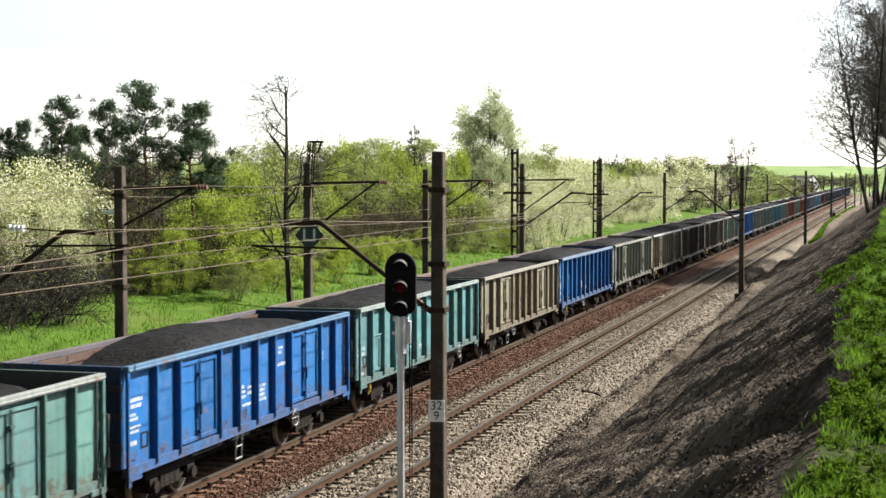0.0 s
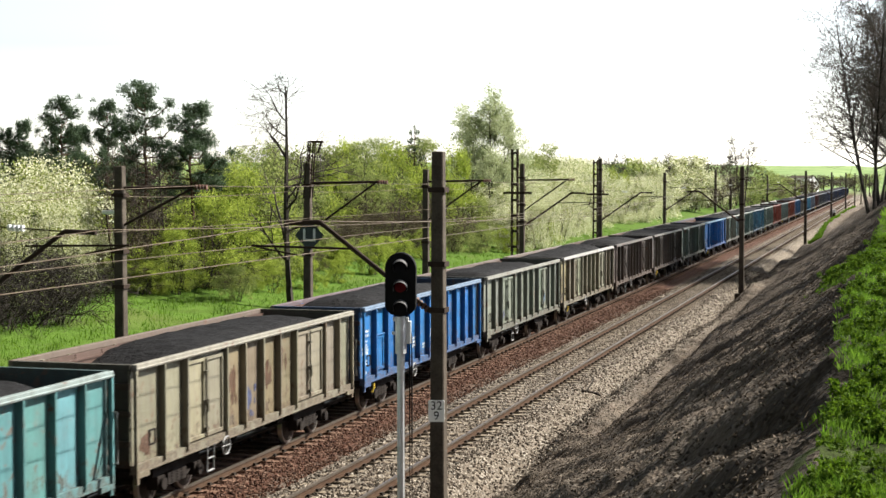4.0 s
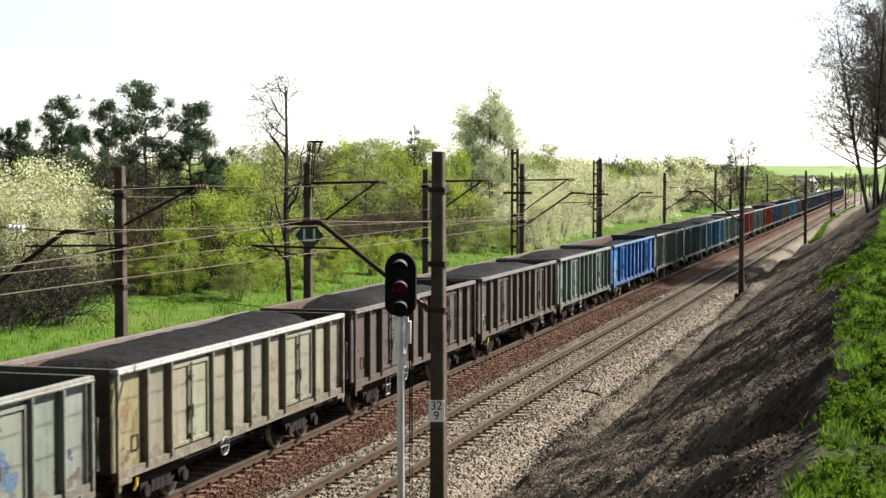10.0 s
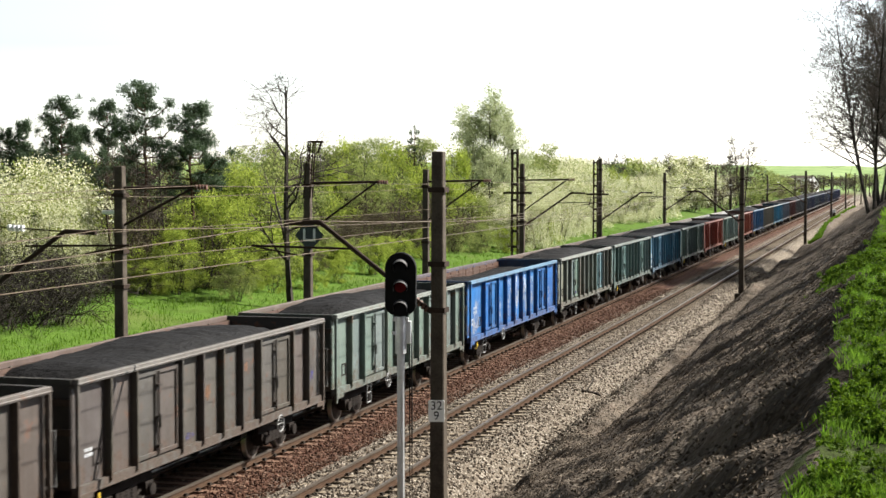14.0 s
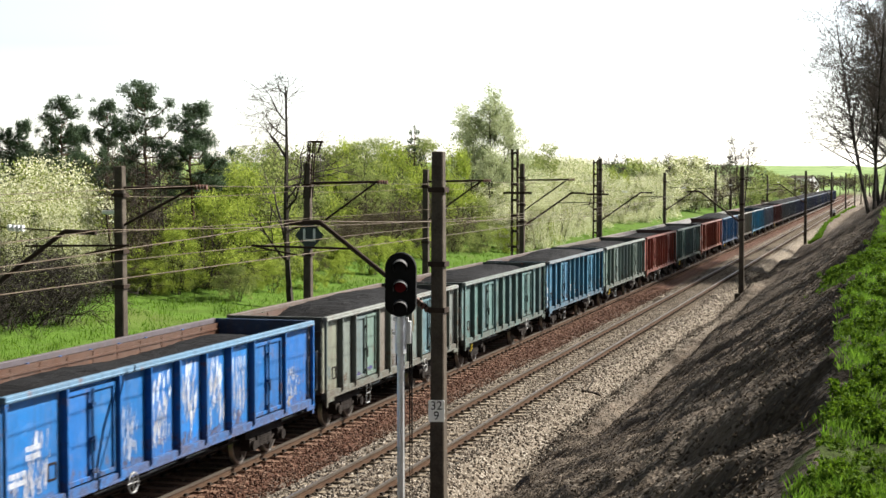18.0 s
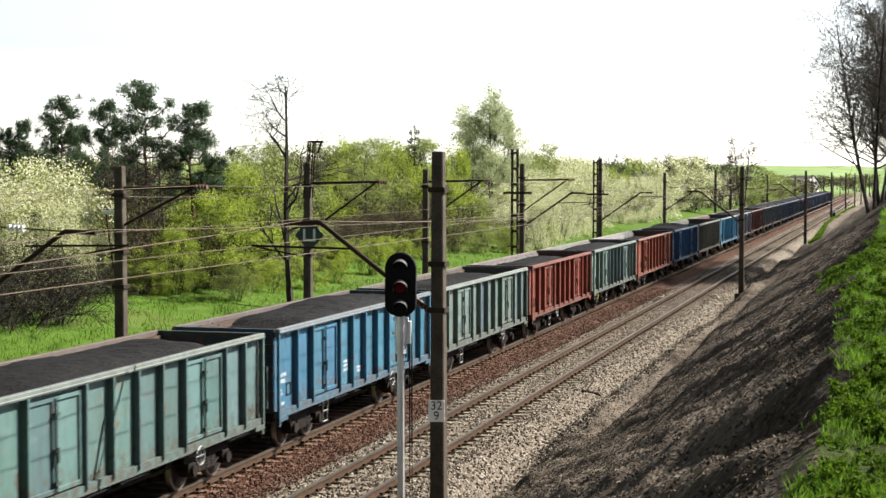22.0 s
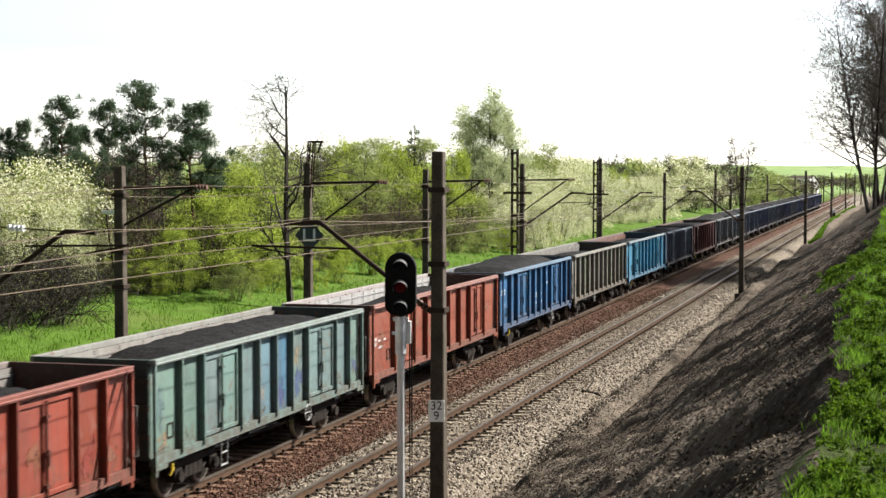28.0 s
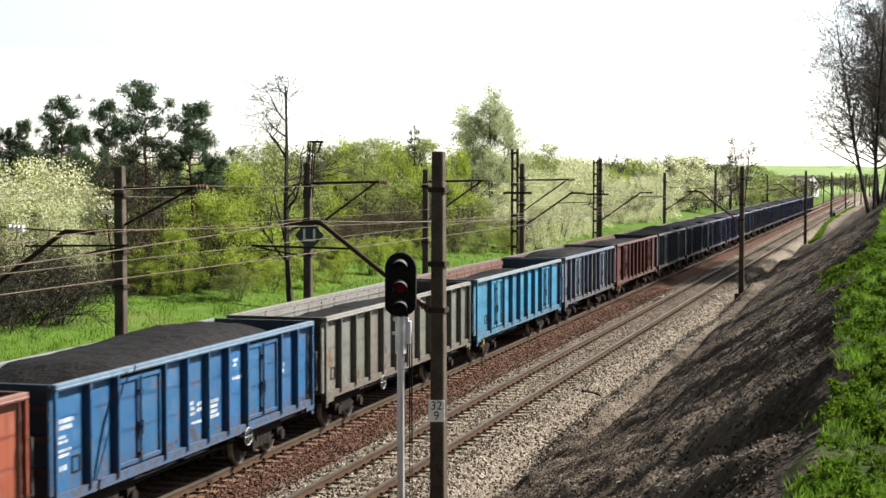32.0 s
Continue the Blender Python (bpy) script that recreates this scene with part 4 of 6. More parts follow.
def wagon(y0, bays, pitch, colour, label, top=None, inner=(0.07, 0.042, 0.033), low=0.0, odd=None, marks=(), full=True, seed=1, step=None, wheel=None, patches=(), scrapes=()):
    """An open coal wagon whose near end stands at y0 at the start; odd recolours single bays or door leaves."""
    rnd = random.Random(seed)
    length = round(sum(b for _, b in bays), 3)
    wg = thing("coal_wagon", pose(TRAIN_X, y0, 0), label, "railway wagon", "coal train")
    wg["pitch"] = pitch
    odd = odd or {}
    top = top or tuple(min(0.85, c * 1.12 + 0.03) for c in colour)
    def vary(c):
        f = rnd.uniform(0.84, 1.12)
        return tuple(min(0.9, max(0.003, v * f * rnd.uniform(0.94, 1.06))) for v in c)

    for side in (1, -1):
        turn = pose(0, 0, 0) if side == 1 else pose(0, length, 0, 0, 0, 180)
        near = full or side == 1
        y, n = 0.0, 0
        for kind, b in bays:
            if kind == "d":
                half = round((b - 0.1) / 2 - 0.01, 3)
                place("side_panel", sheet(b), wg, turn @ pose(FACE - 0.012, y, 0), color=colour)
                for j in (0, 1):
                    place("door_leaf", leaf_mesh(half), wg, turn @ pose(FACE, y + 0.06 + j * (half + 0.01), 0), color=vary(odd.get((n, j), colour) if side == 1 else colour))
                if near:
                    place("door_latch", latch_mesh(), wg, turn @ pose(FACE, y + 0.06 + half, 0), color=tuple(c * 0.4 for c in colour))
            else:
                c = odd.get(n, colour) if side == 1 else colour
                place("side_panel", sheet(b), wg, turn @ pose(FACE, y, 0), color=vary(c))
                if kind == "h":
                    place("hatch", hatch_mesh(), wg, turn @ pose(FACE, y + 0.02, 0), color=colour)
            y += b
            n += 1
            if n < len(bays):
                place("side_post", post_mesh(), wg, turn @ pose(FACE, y, 0), color=vary(colour))
        place("top_rail", rail_mesh(length), wg, turn @ pose(HALF, 0, 0), color=top if side == 1 else tuple(0.2 * a + 0.8 * b for a, b in zip(top, inner)))
        place("side_sill", sill_mesh(length), wg, turn @ pose(HALF - 0.06, 0, 0), color=tuple(c * 0.75 + 0.02 for c in colour))
        for flip in (False, True):
            place("corner_post", corner_mesh(flip), wg, turn @ pose(HALF - 0.02, length if flip else 0.0, 0), color=colour)
        place("inner_wall", lining_mesh(length), wg, turn @ pose(-(FACE - 0.035), 0, 0), color=inner)
        if near:
            place("grab_rail", shared("grab_rail", grab_rail, M_FITTING), wg, turn @ pose(HALF - 0.03, length - 0.03 if side == 1 else length - 0.03, 0))
    for flip in (False, True):
        # ends take a much darker body colour: their shade is painted in
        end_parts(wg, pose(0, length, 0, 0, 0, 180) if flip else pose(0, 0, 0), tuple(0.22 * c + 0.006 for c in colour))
        for x in (-0.875, 0.875):
            place("buffer", shared("buffer", buffer, M_STEEL), wg, pose(x, length, 1.04, 0, 0, 180) if flip else pose(x, 0, 1.04))
        place("coupling", shared("coupling", coupling, M_STEEL), wg, pose(0, length, 1.04, 0, 0, 180) if flip else pose(0, 0, 1.04))
    place("underframe", under_mesh(length), wg)
    place("coal_load", coal_mesh(length, seed * 7 + 3, low), wg)
    for yb in (2.55, length - 2.55):
        bg = place("bogie", shared("bogie", bogie_frame, M_STEEL), wg, pose(0, yb, 0))
        for ya in (-0.9, 0.9):
            place("wheelset", shared("wheelset", wheelset, M_WHEEL, M_RUNBAND), bg, pose(0, ya, 0.46))
    if full:
        if wheel is not None:
            place("brake_wheel", shared("brake_wheel", brake_wheel, M_FITTING), wg, pose(HALF, wheel, 0.86))
        if step is not None:
            place("step", shared("step", step_frame, M_FITTING), wg, pose(HALF - 0.02, step, 0.42))
        daubs, y = list(patches), 0.0
        for kind, b in bays:
            if kind != "d" and rnd.random() < 0.5:
                daubs.append((y + rnd.uniform(0.08, 0.3), SILL + 0.06, rnd.uniform(0.4, 0.75), rnd.uniform(0.15, 0.45), tuple(0.55 * c + 0.45 * d for c, d in zip(colour, rnd.choice([(0.04, 0.022, 0.015), (0.06, 0.03, 0.02), (0.06, 0.055, 0.05)])))))
            y += b
        for py, pz, pw, ph, pc in daubs:
            y, out = 0.0, 0.003
            for kind, b in bays:
                if kind == "d" and y < py < y + b:
                    out = 0.022
                y += b
            tagged(place("paint_patch", patch_mesh(pw, ph, seed + round(py * 10)), wg, pose(FACE + out, py, pz), color=pc), kind="stuff")
        for py, pz, pw, ph, pc in scrapes:
            tagged(place("scraped_paint", scrape_mesh(pw, ph, seed + round(py * 10)), wg, pose(FACE + 0.006, py, pz), "pale scraped streaks", pc), kind="stuff")
        place("label_frame", shared("label_frame", label_frame, M_STEEL), wg, pose(FACE, bays[0][1] - 0.5, 1.4))
        if marks:
            tagged(place("lettering", mesh_of("lettering", tag_bars(marks), M_MARK), wg, pose(FACE + 0.002, 0, 0), "white stencilled lettering"), kind="stuff")
        if seed % 2:
            place("shunter_handle", shared("shunter_handle", lambda bm: wire_run(bm, [(0, 0, 0), (0.05, 0.03, 0.12), (0.05, 0.05, 0.25)], 0.03, 6), M_YELLOW), wg, pose(HALF, 0.6, 0.68), "yellow handle")
    return wg


BLUE, TEAL, CREAM, SAGE, BROWN = (0.0012, 0.085, 0.265), (0.0713, 0.156, 0.15), (0.163, 0.15, 0.108), (0.108, 0.121, 0.1), (0.0569, 0.0472, 0.0407)
RED, STEELBLUE, SLATE, NAVY, MAROON = (0.144, 0.0277, 0.0163), (0.008, 0.068, 0.165), (0.0326, 0.0423, 0.0521), (0.0065, 0.0163, 0.0553), (0.0521, 0.0114, 0.0114)
logo = [(8.25, 2.5, 0.25, 0.22), (8.2, 2.2, 0.5, 0.12), (6.0, 1.5, 0.5, 0.1), (5.95, 1.7, 0.2, 0.35), (6.3, 1.75, 0.25, 0.25), (7.0, 1.5, 0.45, 0.45), (0.25, 2.25, 0.7, 0.25), (0.35, 2.0, 0.3, 0.18), (0.35, 1.75, 0.4, 0.18), (0.3, 1.5, 0.35, 0.15), (11.2, 2.0, 0.2, 0.3)]
plate = [(0.2, 1.75, 0.6, 0.3), (0.25, 1.45, 0.35, 0.18), (5.1, 1.5, 0.4, 0.35), (6.2, 1.35, 0.5, 0.2), (0.25, 1.2, 0.45, 0.12)]
rust_bays = (0.15, 0.116, 0.0748)
TRAIN = [
    (BAYS_DOORS, TEAL, "pale turquoise steel coal wagon with double doors and scuffed paint", dict(top=(0.175, 0.191, 0.184), marks=plate, wheel=3.0)),
    (BAYS_DOORS, BLUE, "bright blue steel coal wagon with white lettering and double doors", dict(top=(0.0509, 0.114, 0.197), marks=logo, wheel=8.8, step=5.4)),
    (BAYS_HATCH, (0.0636, 0.166, 0.175), "light turquoise coal wagon with a small side hatch", dict(top=(0.159, 0.197, 0.191), marks=plate, wheel=10.2)),
    (BAYS_DOORS, CREAM, "cream coal wagon with rust-streaked panels and a blue patch", dict(top=(0.191, 0.181, 0.149), odd={3: rust_bays, 4: (0.108, 0.0826, 0.0572), 5: rust_bays, 6: (0.133, 0.105, 0.0698)}, wheel=4.2, step=3.5, patches=[(5.62, 1.15, 0.85, 0.95, (0.0184, 0.0673, 0.184)), (4.65, 1.4, 0.7, 1.2, (0.0796, 0.0428, 0.0245)), (6.75, 1.6, 0.7, 1.1, (0.0734, 0.0367, 0.0214)), (7.85, 1.9, 0.6, 0.8, (0.0857, 0.052, 0.0306)), (0.2, 1.2, 0.8, 0.5, (0.0673, 0.0367, 0.0245))])),
    (BAYS_HATCH, (0.0015, 0.088, 0.25), "blue coal wagon with a small side hatch and worn markings", dict(top=(0.0954, 0.143, 0.21), marks=plate + logo[5:], wheel=4.6, inner=(0.0765, 0.0382, 0.0319))),
    (BAYS_DOORS, (0.125, 0.142, 0.118), "pale sage coal wagon with one light blue door leaf", dict(top=(0.159, 0.159, 0.14), wheel=4.4, step=4.0, patches=[(9.98, 1.3, 0.72, 1.0, (0.0551, 0.153, 0.257)), (7.85, 1.35, 0.75, 0.7, (0.184, 0.122, 0.0734)), (12.3, 1.6, 0.3, 0.3, (0.0184, 0.0428, 0.184)), (2.75, 1.35, 0.5, 0.35, (0.0245, 0.0612, 0.184))])),
    (BAYS_DOORS, (0.159, 0.153, 0.114), "cream coal wagon with a whitish top rim", dict(top=(0.271, 0.267, 0.255), odd={0: (0.175, 0.143, 0.0796)}, wheel=4.9, patches=[(0.25, 1.55, 0.85, 0.95, (0.208, 0.147, 0.0612)), (7.85, 2.0, 0.6, 0.5, (0.221, 0.153, 0.0796)), (6.7, 1.4, 0.5, 0.4, (0.122, 0.0981, 0.0612))])),
    (BAYS_DOORS, BROWN, "grimy grey-brown coal wagon with double doors", dict(wheel=4.4, step=2.9, patches=[(0.2, 1.7, 0.75, 0.4, (0.147, 0.0857, 0.049)), (6.75, 1.8, 0.45, 0.35, (0.196, 0.159, 0.122)), (7.9, 2.3, 0.5, 0.3, (0.208, 0.122, 0.0551)), (6.9, 1.5, 0.3, 0.4, (0.0367, 0.0551, 0.122)), (1.6, 1.5, 0.4, 0.3, (0.049, 0.0612, 0.104))])),
    (BAYS_DOORS, (0.0605, 0.0541, 0.0477), "dusty taupe coal wagon with double doors and graffiti marks", dict(wheel=9.8, marks=[(0.5, 1.6, 0.3, 0.2)], patches=[(5.75, 1.9, 0.45, 0.45, (0.184, 0.0918, 0.049)), (7.85, 2.1, 0.5, 0.55, (0.208, 0.104, 0.0612)), (12.35, 1.55, 0.35, 0.3, (0.00918, 0.0306, 0.245)), (4.6, 1.2, 0.8, 0.2, (0.0367, 0.0551, 0.171))])),
    (BAYS_DOORS, (0.0954, 0.127, 0.114), "pale green coal wagon with double doors and worn paint", dict(top=(0.133, 0.147, 0.133), wheel=4.3, step=2.7)),
    (BAYS_LONG, (0.003, 0.088, 0.285), "long bright blue coal wagon with white scratched panels", dict(top=(0.0698, 0.143, 0.223), inner=(0.06, 0.028, 0.017), low=0.34, wheel=4.5, step=1.9, marks=[(0.3, 1.5, 0.6, 0.3), (0.9, 1.9, 0.5, 0.3)], scrapes=[(5.6, 1.2, 1.1, 1.7, (0.5, 0.55, 0.62)), (6.95, 1.2, 1.15, 1.75, (0.55, 0.6, 0.66)), (8.3, 1.25, 1.1, 1.65, (0.48, 0.53, 0.62)), (9.65, 1.25, 1.1, 1.5, (0.4, 0.47, 0.6)), (0.75, 1.2, 1.1, 1.2, (0.42, 0.48, 0.6)), (0.2, 1.15, 1.2, 0.6, (0.4, 0.45, 0.55)), (4.3, 1.2, 0.9, 1.2, (0.3, 0.4, 0.58)), (13.0, 1.2, 1.3, 0.9, (0.3, 0.4, 0.58))], patches=[(12.9, 1.1, 0.8, 0.3, (0.3, 0.3, 0.3)), (3.0, 1.1, 0.5, 0.25, (0.2, 0.2, 0.2))])),
    (BAYS_DOORS, (0.104, 0.125, 0.11), "pale grey-green coal wagon with double doors", dict(odd={0: (0.13, 0.14, 0.115), (2, 0): (0.095, 0.145, 0.135), (2, 1): (0.1, 0.15, 0.14), 3: (0.1, 0.097, 0.08), 4: (0.1, 0.103, 0.097), 6: (0.092, 0.13, 0.12), (7, 0): (0.075, 0.148, 0.165), (7, 1): (0.08, 0.155, 0.175)}, top=(0.149, 0.159, 0.147), wheel=8.9, step=3.4, patches=[(2.55, 1.18, 0.8, 0.2, (0.0122, 0.0306, 0.208)), (3.5, 1.25, 0.7, 0.18, (0.0122, 0.0306, 0.208)), (7.9, 1.9, 0.6, 0.7, (0.184, 0.147, 0.0734)), (0.2, 1.4, 0.7, 0.4, (0.0981, 0.171, 0.184)), (5.7, 1.5, 0.6, 0.8, (0.159, 0.159, 0.135))])),
    (BAYS_DOORS, (0.064, 0.118, 0.113), "faded green coal wagon with double doors and stained sills", dict(top=(0.114, 0.133, 0.124), wheel=9.3)),
    (BAYS_DOORS, (0.03, 0.115, 0.185), "faded light blue coal wagon with double doors", dict(top=(0.112, 0.133, 0.147), marks=plate, wheel=8.8, step=3.2)),
    (BAYS_DOORS, (0.09, 0.13, 0.12), "pale green coal wagon with small blue graffiti", dict(top=(0.143, 0.159, 0.149), inner=(0.0826, 0.0636, 0.0477), wheel=8.6, step=2.8, low=0.08, odd={4: (0.0698, 0.114, 0.133)}, patches=[(2.6, 1.3, 0.75, 0.6, (0.0367, 0.0981, 0.221)), (5.7, 1.3, 0.6, 0.6, (0.049, 0.104, 0.202)), (6.75, 1.5, 0.75, 0.7, (0.0428, 0.177, 0.282)), (0.45, 1.7, 0.5, 0.8, (0.184, 0.147, 0.0796)), (8.0, 1.7, 0.5, 0.5, (0.221, 0.184, 0.122)), (11.2, 1.5, 0.6, 0.4, (0.0612, 0.122, 0.202))])),
    (BAYS_DOORS, RED, "brick red coal wagon with double doors", dict(top=(0.127, 0.0382, 0.0286), inner=(0.133, 0.127, 0.122), low=0.15, step=3.3, wheel=4.6, patches=[(9.2, 1.5, 0.6, 0.8, (0.208, 0.0612, 0.0306)), (12.2, 1.3, 0.5, 0.5, (0.196, 0.0857, 0.0551)), (0.2, 1.3, 0.8, 0.5, (0.0734, 0.0184, 0.0122)), (11.1, 1.15, 0.7, 0.9, (0.184, 0.00734, 0.00734))])),
    (BAYS_DOORS, (0.0857, 0.133, 0.122), "pale teal coal wagon with blue graffiti on its panels", dict(top=(0.133, 0.159, 0.149), inner=(0.159, 0.149, 0.137), low=0.15, step=3.4, wheel=8.5, odd={4: (0.0636, 0.127, 0.149), 5: (0.0382, 0.0954, 0.159)}, patches=[(6.72, 1.15, 0.9, 0.8, (0.0184, 0.0673, 0.208)), (7.8, 1.25, 0.92, 1.0, (0.0245, 0.0918, 0.221)), (7.9, 2.05, 0.55, 0.55, (0.257, 0.221, 0.135)), (5.65, 1.4, 0.6, 0.5, (0.245, 0.245, 0.232)), (12.05, 1.3, 0.85, 0.5, (0.0306, 0.0918, 0.196)), (0.15, 1.5, 0.6, 1.2, (0.0734, 0.184, 0.196)), (0.3, 1.2, 0.6, 0.4, (0.221, 0.184, 0.122))])),
    (BAYS_LONG, (0.159, 0.0366, 0.0191), "long orange-red coal wagon with a shallow coal load", dict(top=(0.166, 0.0765, 0.0636), inner=(0.229, 0.226, 0.223), low=0.42, step=2.4, marks=[(0.4, 1.9, 0.3, 0.3), (0.8, 2.0, 0.8, 0.1), (0.85, 1.8, 0.7, 0.1)], patches=[(4.35, 2.0, 0.8, 0.6, (0.257, 0.11, 0.0673)), (5.7, 1.6, 0.8, 0.5, (0.269, 0.122, 0.0734)), (3.35, 1.25, 0.3, 0.6, (0.306, 0.232, 0.135)), (7.1, 1.5, 0.6, 0.5, (0.245, 0.0918, 0.0551)), (0.3, 1.7, 1.2, 0.6, (0.208, 0.0673, 0.0367)), (13.3, 1.8, 0.5, 0.5, (0.257, 0.122, 0.0734))])),
    (BAYS_DOORS, STEELBLUE, "medium blue coal wagon with white lettering and a high coal heap", dict(top=(0.0796, 0.127, 0.184), inner=(0.127, 0.124, 0.118), marks=logo, wheel=8.6, low=-0.12)),
    (BAYS_LONG_PLAIN, (0.105, 0.105, 0.0894), "long weathered grey coal wagon without doors", dict(top=(0.143, 0.14, 0.127), inner=(0.127, 0.122, 0.114), low=0.35, wheel=4.6, patches=[(0.3, 1.6, 0.7, 0.7, (0.171, 0.116, 0.0734)), (5.1, 1.5, 0.6, 0.5, (0.0612, 0.0796, 0.122))])),
    (BAYS_LONG, (0.02, 0.145, 0.25), "long light blue coal wagon with double doors", dict(top=(0.127, 0.159, 0.175), inner=(0.102, 0.0509, 0.0382), low=0.35)),
    (BAYS_DOORS, (0.0636, 0.0826, 0.114), "grey-blue coal wagon with patched panels", dict(odd={2: (0.0319, 0.0477, 0.127), 5: (0.127, 0.127, 0.114)})),
    (BAYS_LONG, MAROON, "dark maroon coal wagon with double doors", dict(low=0.1)),
]
for shade in (SLATE, (0.0212, 0.0354, 0.0495), (0.0177, 0.0318, 0.0601), NAVY, (0.0177, 0.0389, 0.0636), (0.0106, 0.0212, 0.046), NAVY, (0.0212, 0.0318, 0.0495), (0.0106, 0.0248, 0.0707), NAVY, (0.0141, 0.0248, 0.053), NAVY, (0.0106, 0.0212, 0.0707), NAVY):
    TRAIN.append((BAYS_DOORS, shade, "dark blue-grey coal wagon far along the train", dict(full=False)))
WAGONS = []
at_y = 28.07 - 14.04
for n, (bays, colour, label, extra) in enumerate(TRAIN):
    pitch = 15.74 if bays in (BAYS_LONG, BAYS_LONG_PLAIN) else 14.04
    WAGONS.append(wagon(at_y, bays, pitch, colour, label, seed=n + 1, **extra))
    at_y += pitch


def motions():
    """The train rolls towards the camera, gathering speed; the wheels of the wagons that come near turn with it."""
    for wg in WAGONS:
        y0 = wg.matrix_basis.translation.y
        walk(wg, [(t, pose(TRAIN_X, y0 - S_WAGON(t), 0)) for t in range(33)])
    turn = [(k / 15, math.degrees(S_WAGON(k / 15) / 0.46)) for k in range(481)]
    for wg in WAGONS[:20]:
        for bg in wg.children:
            if bg.name.startswith("bogie"):
                for ws in bg.children:
                    home = ws.matrix_basis.copy()
                    walk(ws, [(t, home @ pose(0, 0, 0, a % 360)) for t, a in turn])

# ---- plants ----
def leaves(rg, centres, radii, n, size, flat=1.0, jitter=0.35, slim=0.55):
    """n small leaf quads scattered round the given centres; returns vertices and faces."""
    c = np.asarray(centres, float)
    r = np.asarray(radii, float)
    pick = rg.choice(len(c), n, p=(r ** 2) / (r ** 2).sum())
    d = rg.normal(size=(n, 3))
    d /= np.linalg.norm(d, axis=1)[:, None]
    rad = r[pick] * (1 - jitter * rg.random(n) ** 1.5) * rg.uniform(0.75, 1.08, n)
    p = c[pick] + d * rad[:, None] * np.array([1, 1, flat])
    a = rg.normal(size=(n, 3))
    a /= np.linalg.norm(a, axis=1)[:, None]
    b = np.cross(a, rg.normal(size=(n, 3)))
    b /= np.linalg.norm(b, axis=1)[:, None]
    s = size * rg.uniform(0.55, 1.3, n)[:, None]
    v = np.stack([p - a * s, p - b * s * slim, p + a * s, p + b * s * slim], 1).reshape(-1, 3)
    return v, np.arange(n * 4).reshape(-1, 4)


def branches(rg, base, top, spread_r, n, r0, depth=2, lift=0.5, twigs=3):
    """A tapered stem with limbs that fork; returns segments (a, b, ra, rb) and the limb tips."""
    segs, tips = [], []
    stem = [Vector(base)]
    steps = 7
    for i in range(1, steps + 1):
        t = i / steps
        stem.append(Vector(base).lerp(Vector(top), t) + Vector((rg.normal() * 0.12, rg.normal() * 0.12, 0)) * (1 if i < steps else 0.3))
    for i in range(steps):
        segs.append((stem[i], stem[i + 1], r0 * (1 - i / steps * 0.85), r0 * (1 - (i + 1) / steps * 0.85)))

    def limb(p, d, length, r, level):
        q, steps_ = p, 3
        for i in range(steps_):
            d = (d + Vector(rg.normal(size=3)) * 0.22 + Vector((0, 0, 0.08 * lift))).normalized()
            e = q + d * (length / steps_)
            segs.append((q, e, r * (1 - i * 0.25), r * (1 - (i + 1) * 0.25)))
            q = e
            if level > 0:
                for _ in range(twigs - 1 if i < 2 else twigs):
                    limb(q, (d + Vector(rg.normal(size=3)) * 0.6).normalized(), length * rg.uniform(0.4, 0.65), r * 0.5, level - 1)
        tips.append(q)

    h = (Vector(top) - Vector(base)).length
    for i in range(n):
        t = 0.28 + 0.7 * (i + 0.5) / n
        k = min(steps - 1, int(t * steps))
        p = stem[k].lerp(stem[k + 1], t * steps - k)
        a = i * 2.4 + rg.uniform(-0.5, 0.5)
        up = lift * (0.4 + t)
        limb(p, Vector((math.cos(a), math.sin(a), up)).normalized(), spread_r * (1.1 - 0.65 * t) * rg.uniform(0.75, 1.2), r0 * (0.5 - 0.35 * t), depth)
    return segs, tips


def stems_mesh(name, segs, material, thin=0.009, n=4):
    vs, fs = [], []
    for a, b, ra, rb in segs:
        ax = (b - a)
        if ax.length < 1e-4:
            continue
        q = ax.to_track_quat("Z", "Y")
        k, m = len(vs), (n if ra > 0.03 else 3)
        for c, r in ((a, max(thin, ra)), (b, max(thin, rb))):
            for i in range(m):
                vs.append(tuple(c + q @ Vector((r * math.cos(i * math.tau / m), r * math.sin(i * math.tau / m), 0))))
        fs += [(k + i, k + (i + 1) % m, k + m + (i + 1) % m, k + m + i) for i in range(m)]
    return raw_mesh(name, vs, fs, material)


def bush_proto(seed, material, h=7.0, wide=4.0, n=9000, size=0.11, low=0.04, clumps=60, bark=M_BARK):
    rg = np.random.default_rng(seed)
    cs, rs = [], []
    for i in range(clumps):
        t = rg.uniform(low, 0.93)
        a = rg.uniform(0, math.tau)
        rr = wide * math.sqrt(max(0.02, 1 - (1.9 * (t - 0.42)) ** 2)) * rg.uniform(0.15, 0.95)
        cs.append((rr * math.cos(a), rr * math.sin(a), t * h))
        rs.append(rg.uniform(0.3, 1.05) * wide / 4.0)
    v, f = leaves(rg, cs, rs, n, size, 1.15, 0.8)
    segs = []
    for i in range(6):
        a = i * math.tau / 7
        s2, _ = branches(rg, (0.4 * math.cos(a), 0.4 * math.sin(a), -0.3), (wide * 0.5 * math.cos(a), wide * 0.5 * math.sin(a), h * 0.8), wide * 0.5, 5, 0.07, 1, 0.8, 2)
        segs += s2
    return stems_mesh("trunk", segs, bark), raw_mesh("crown", v.tolist(), f.tolist(), material)


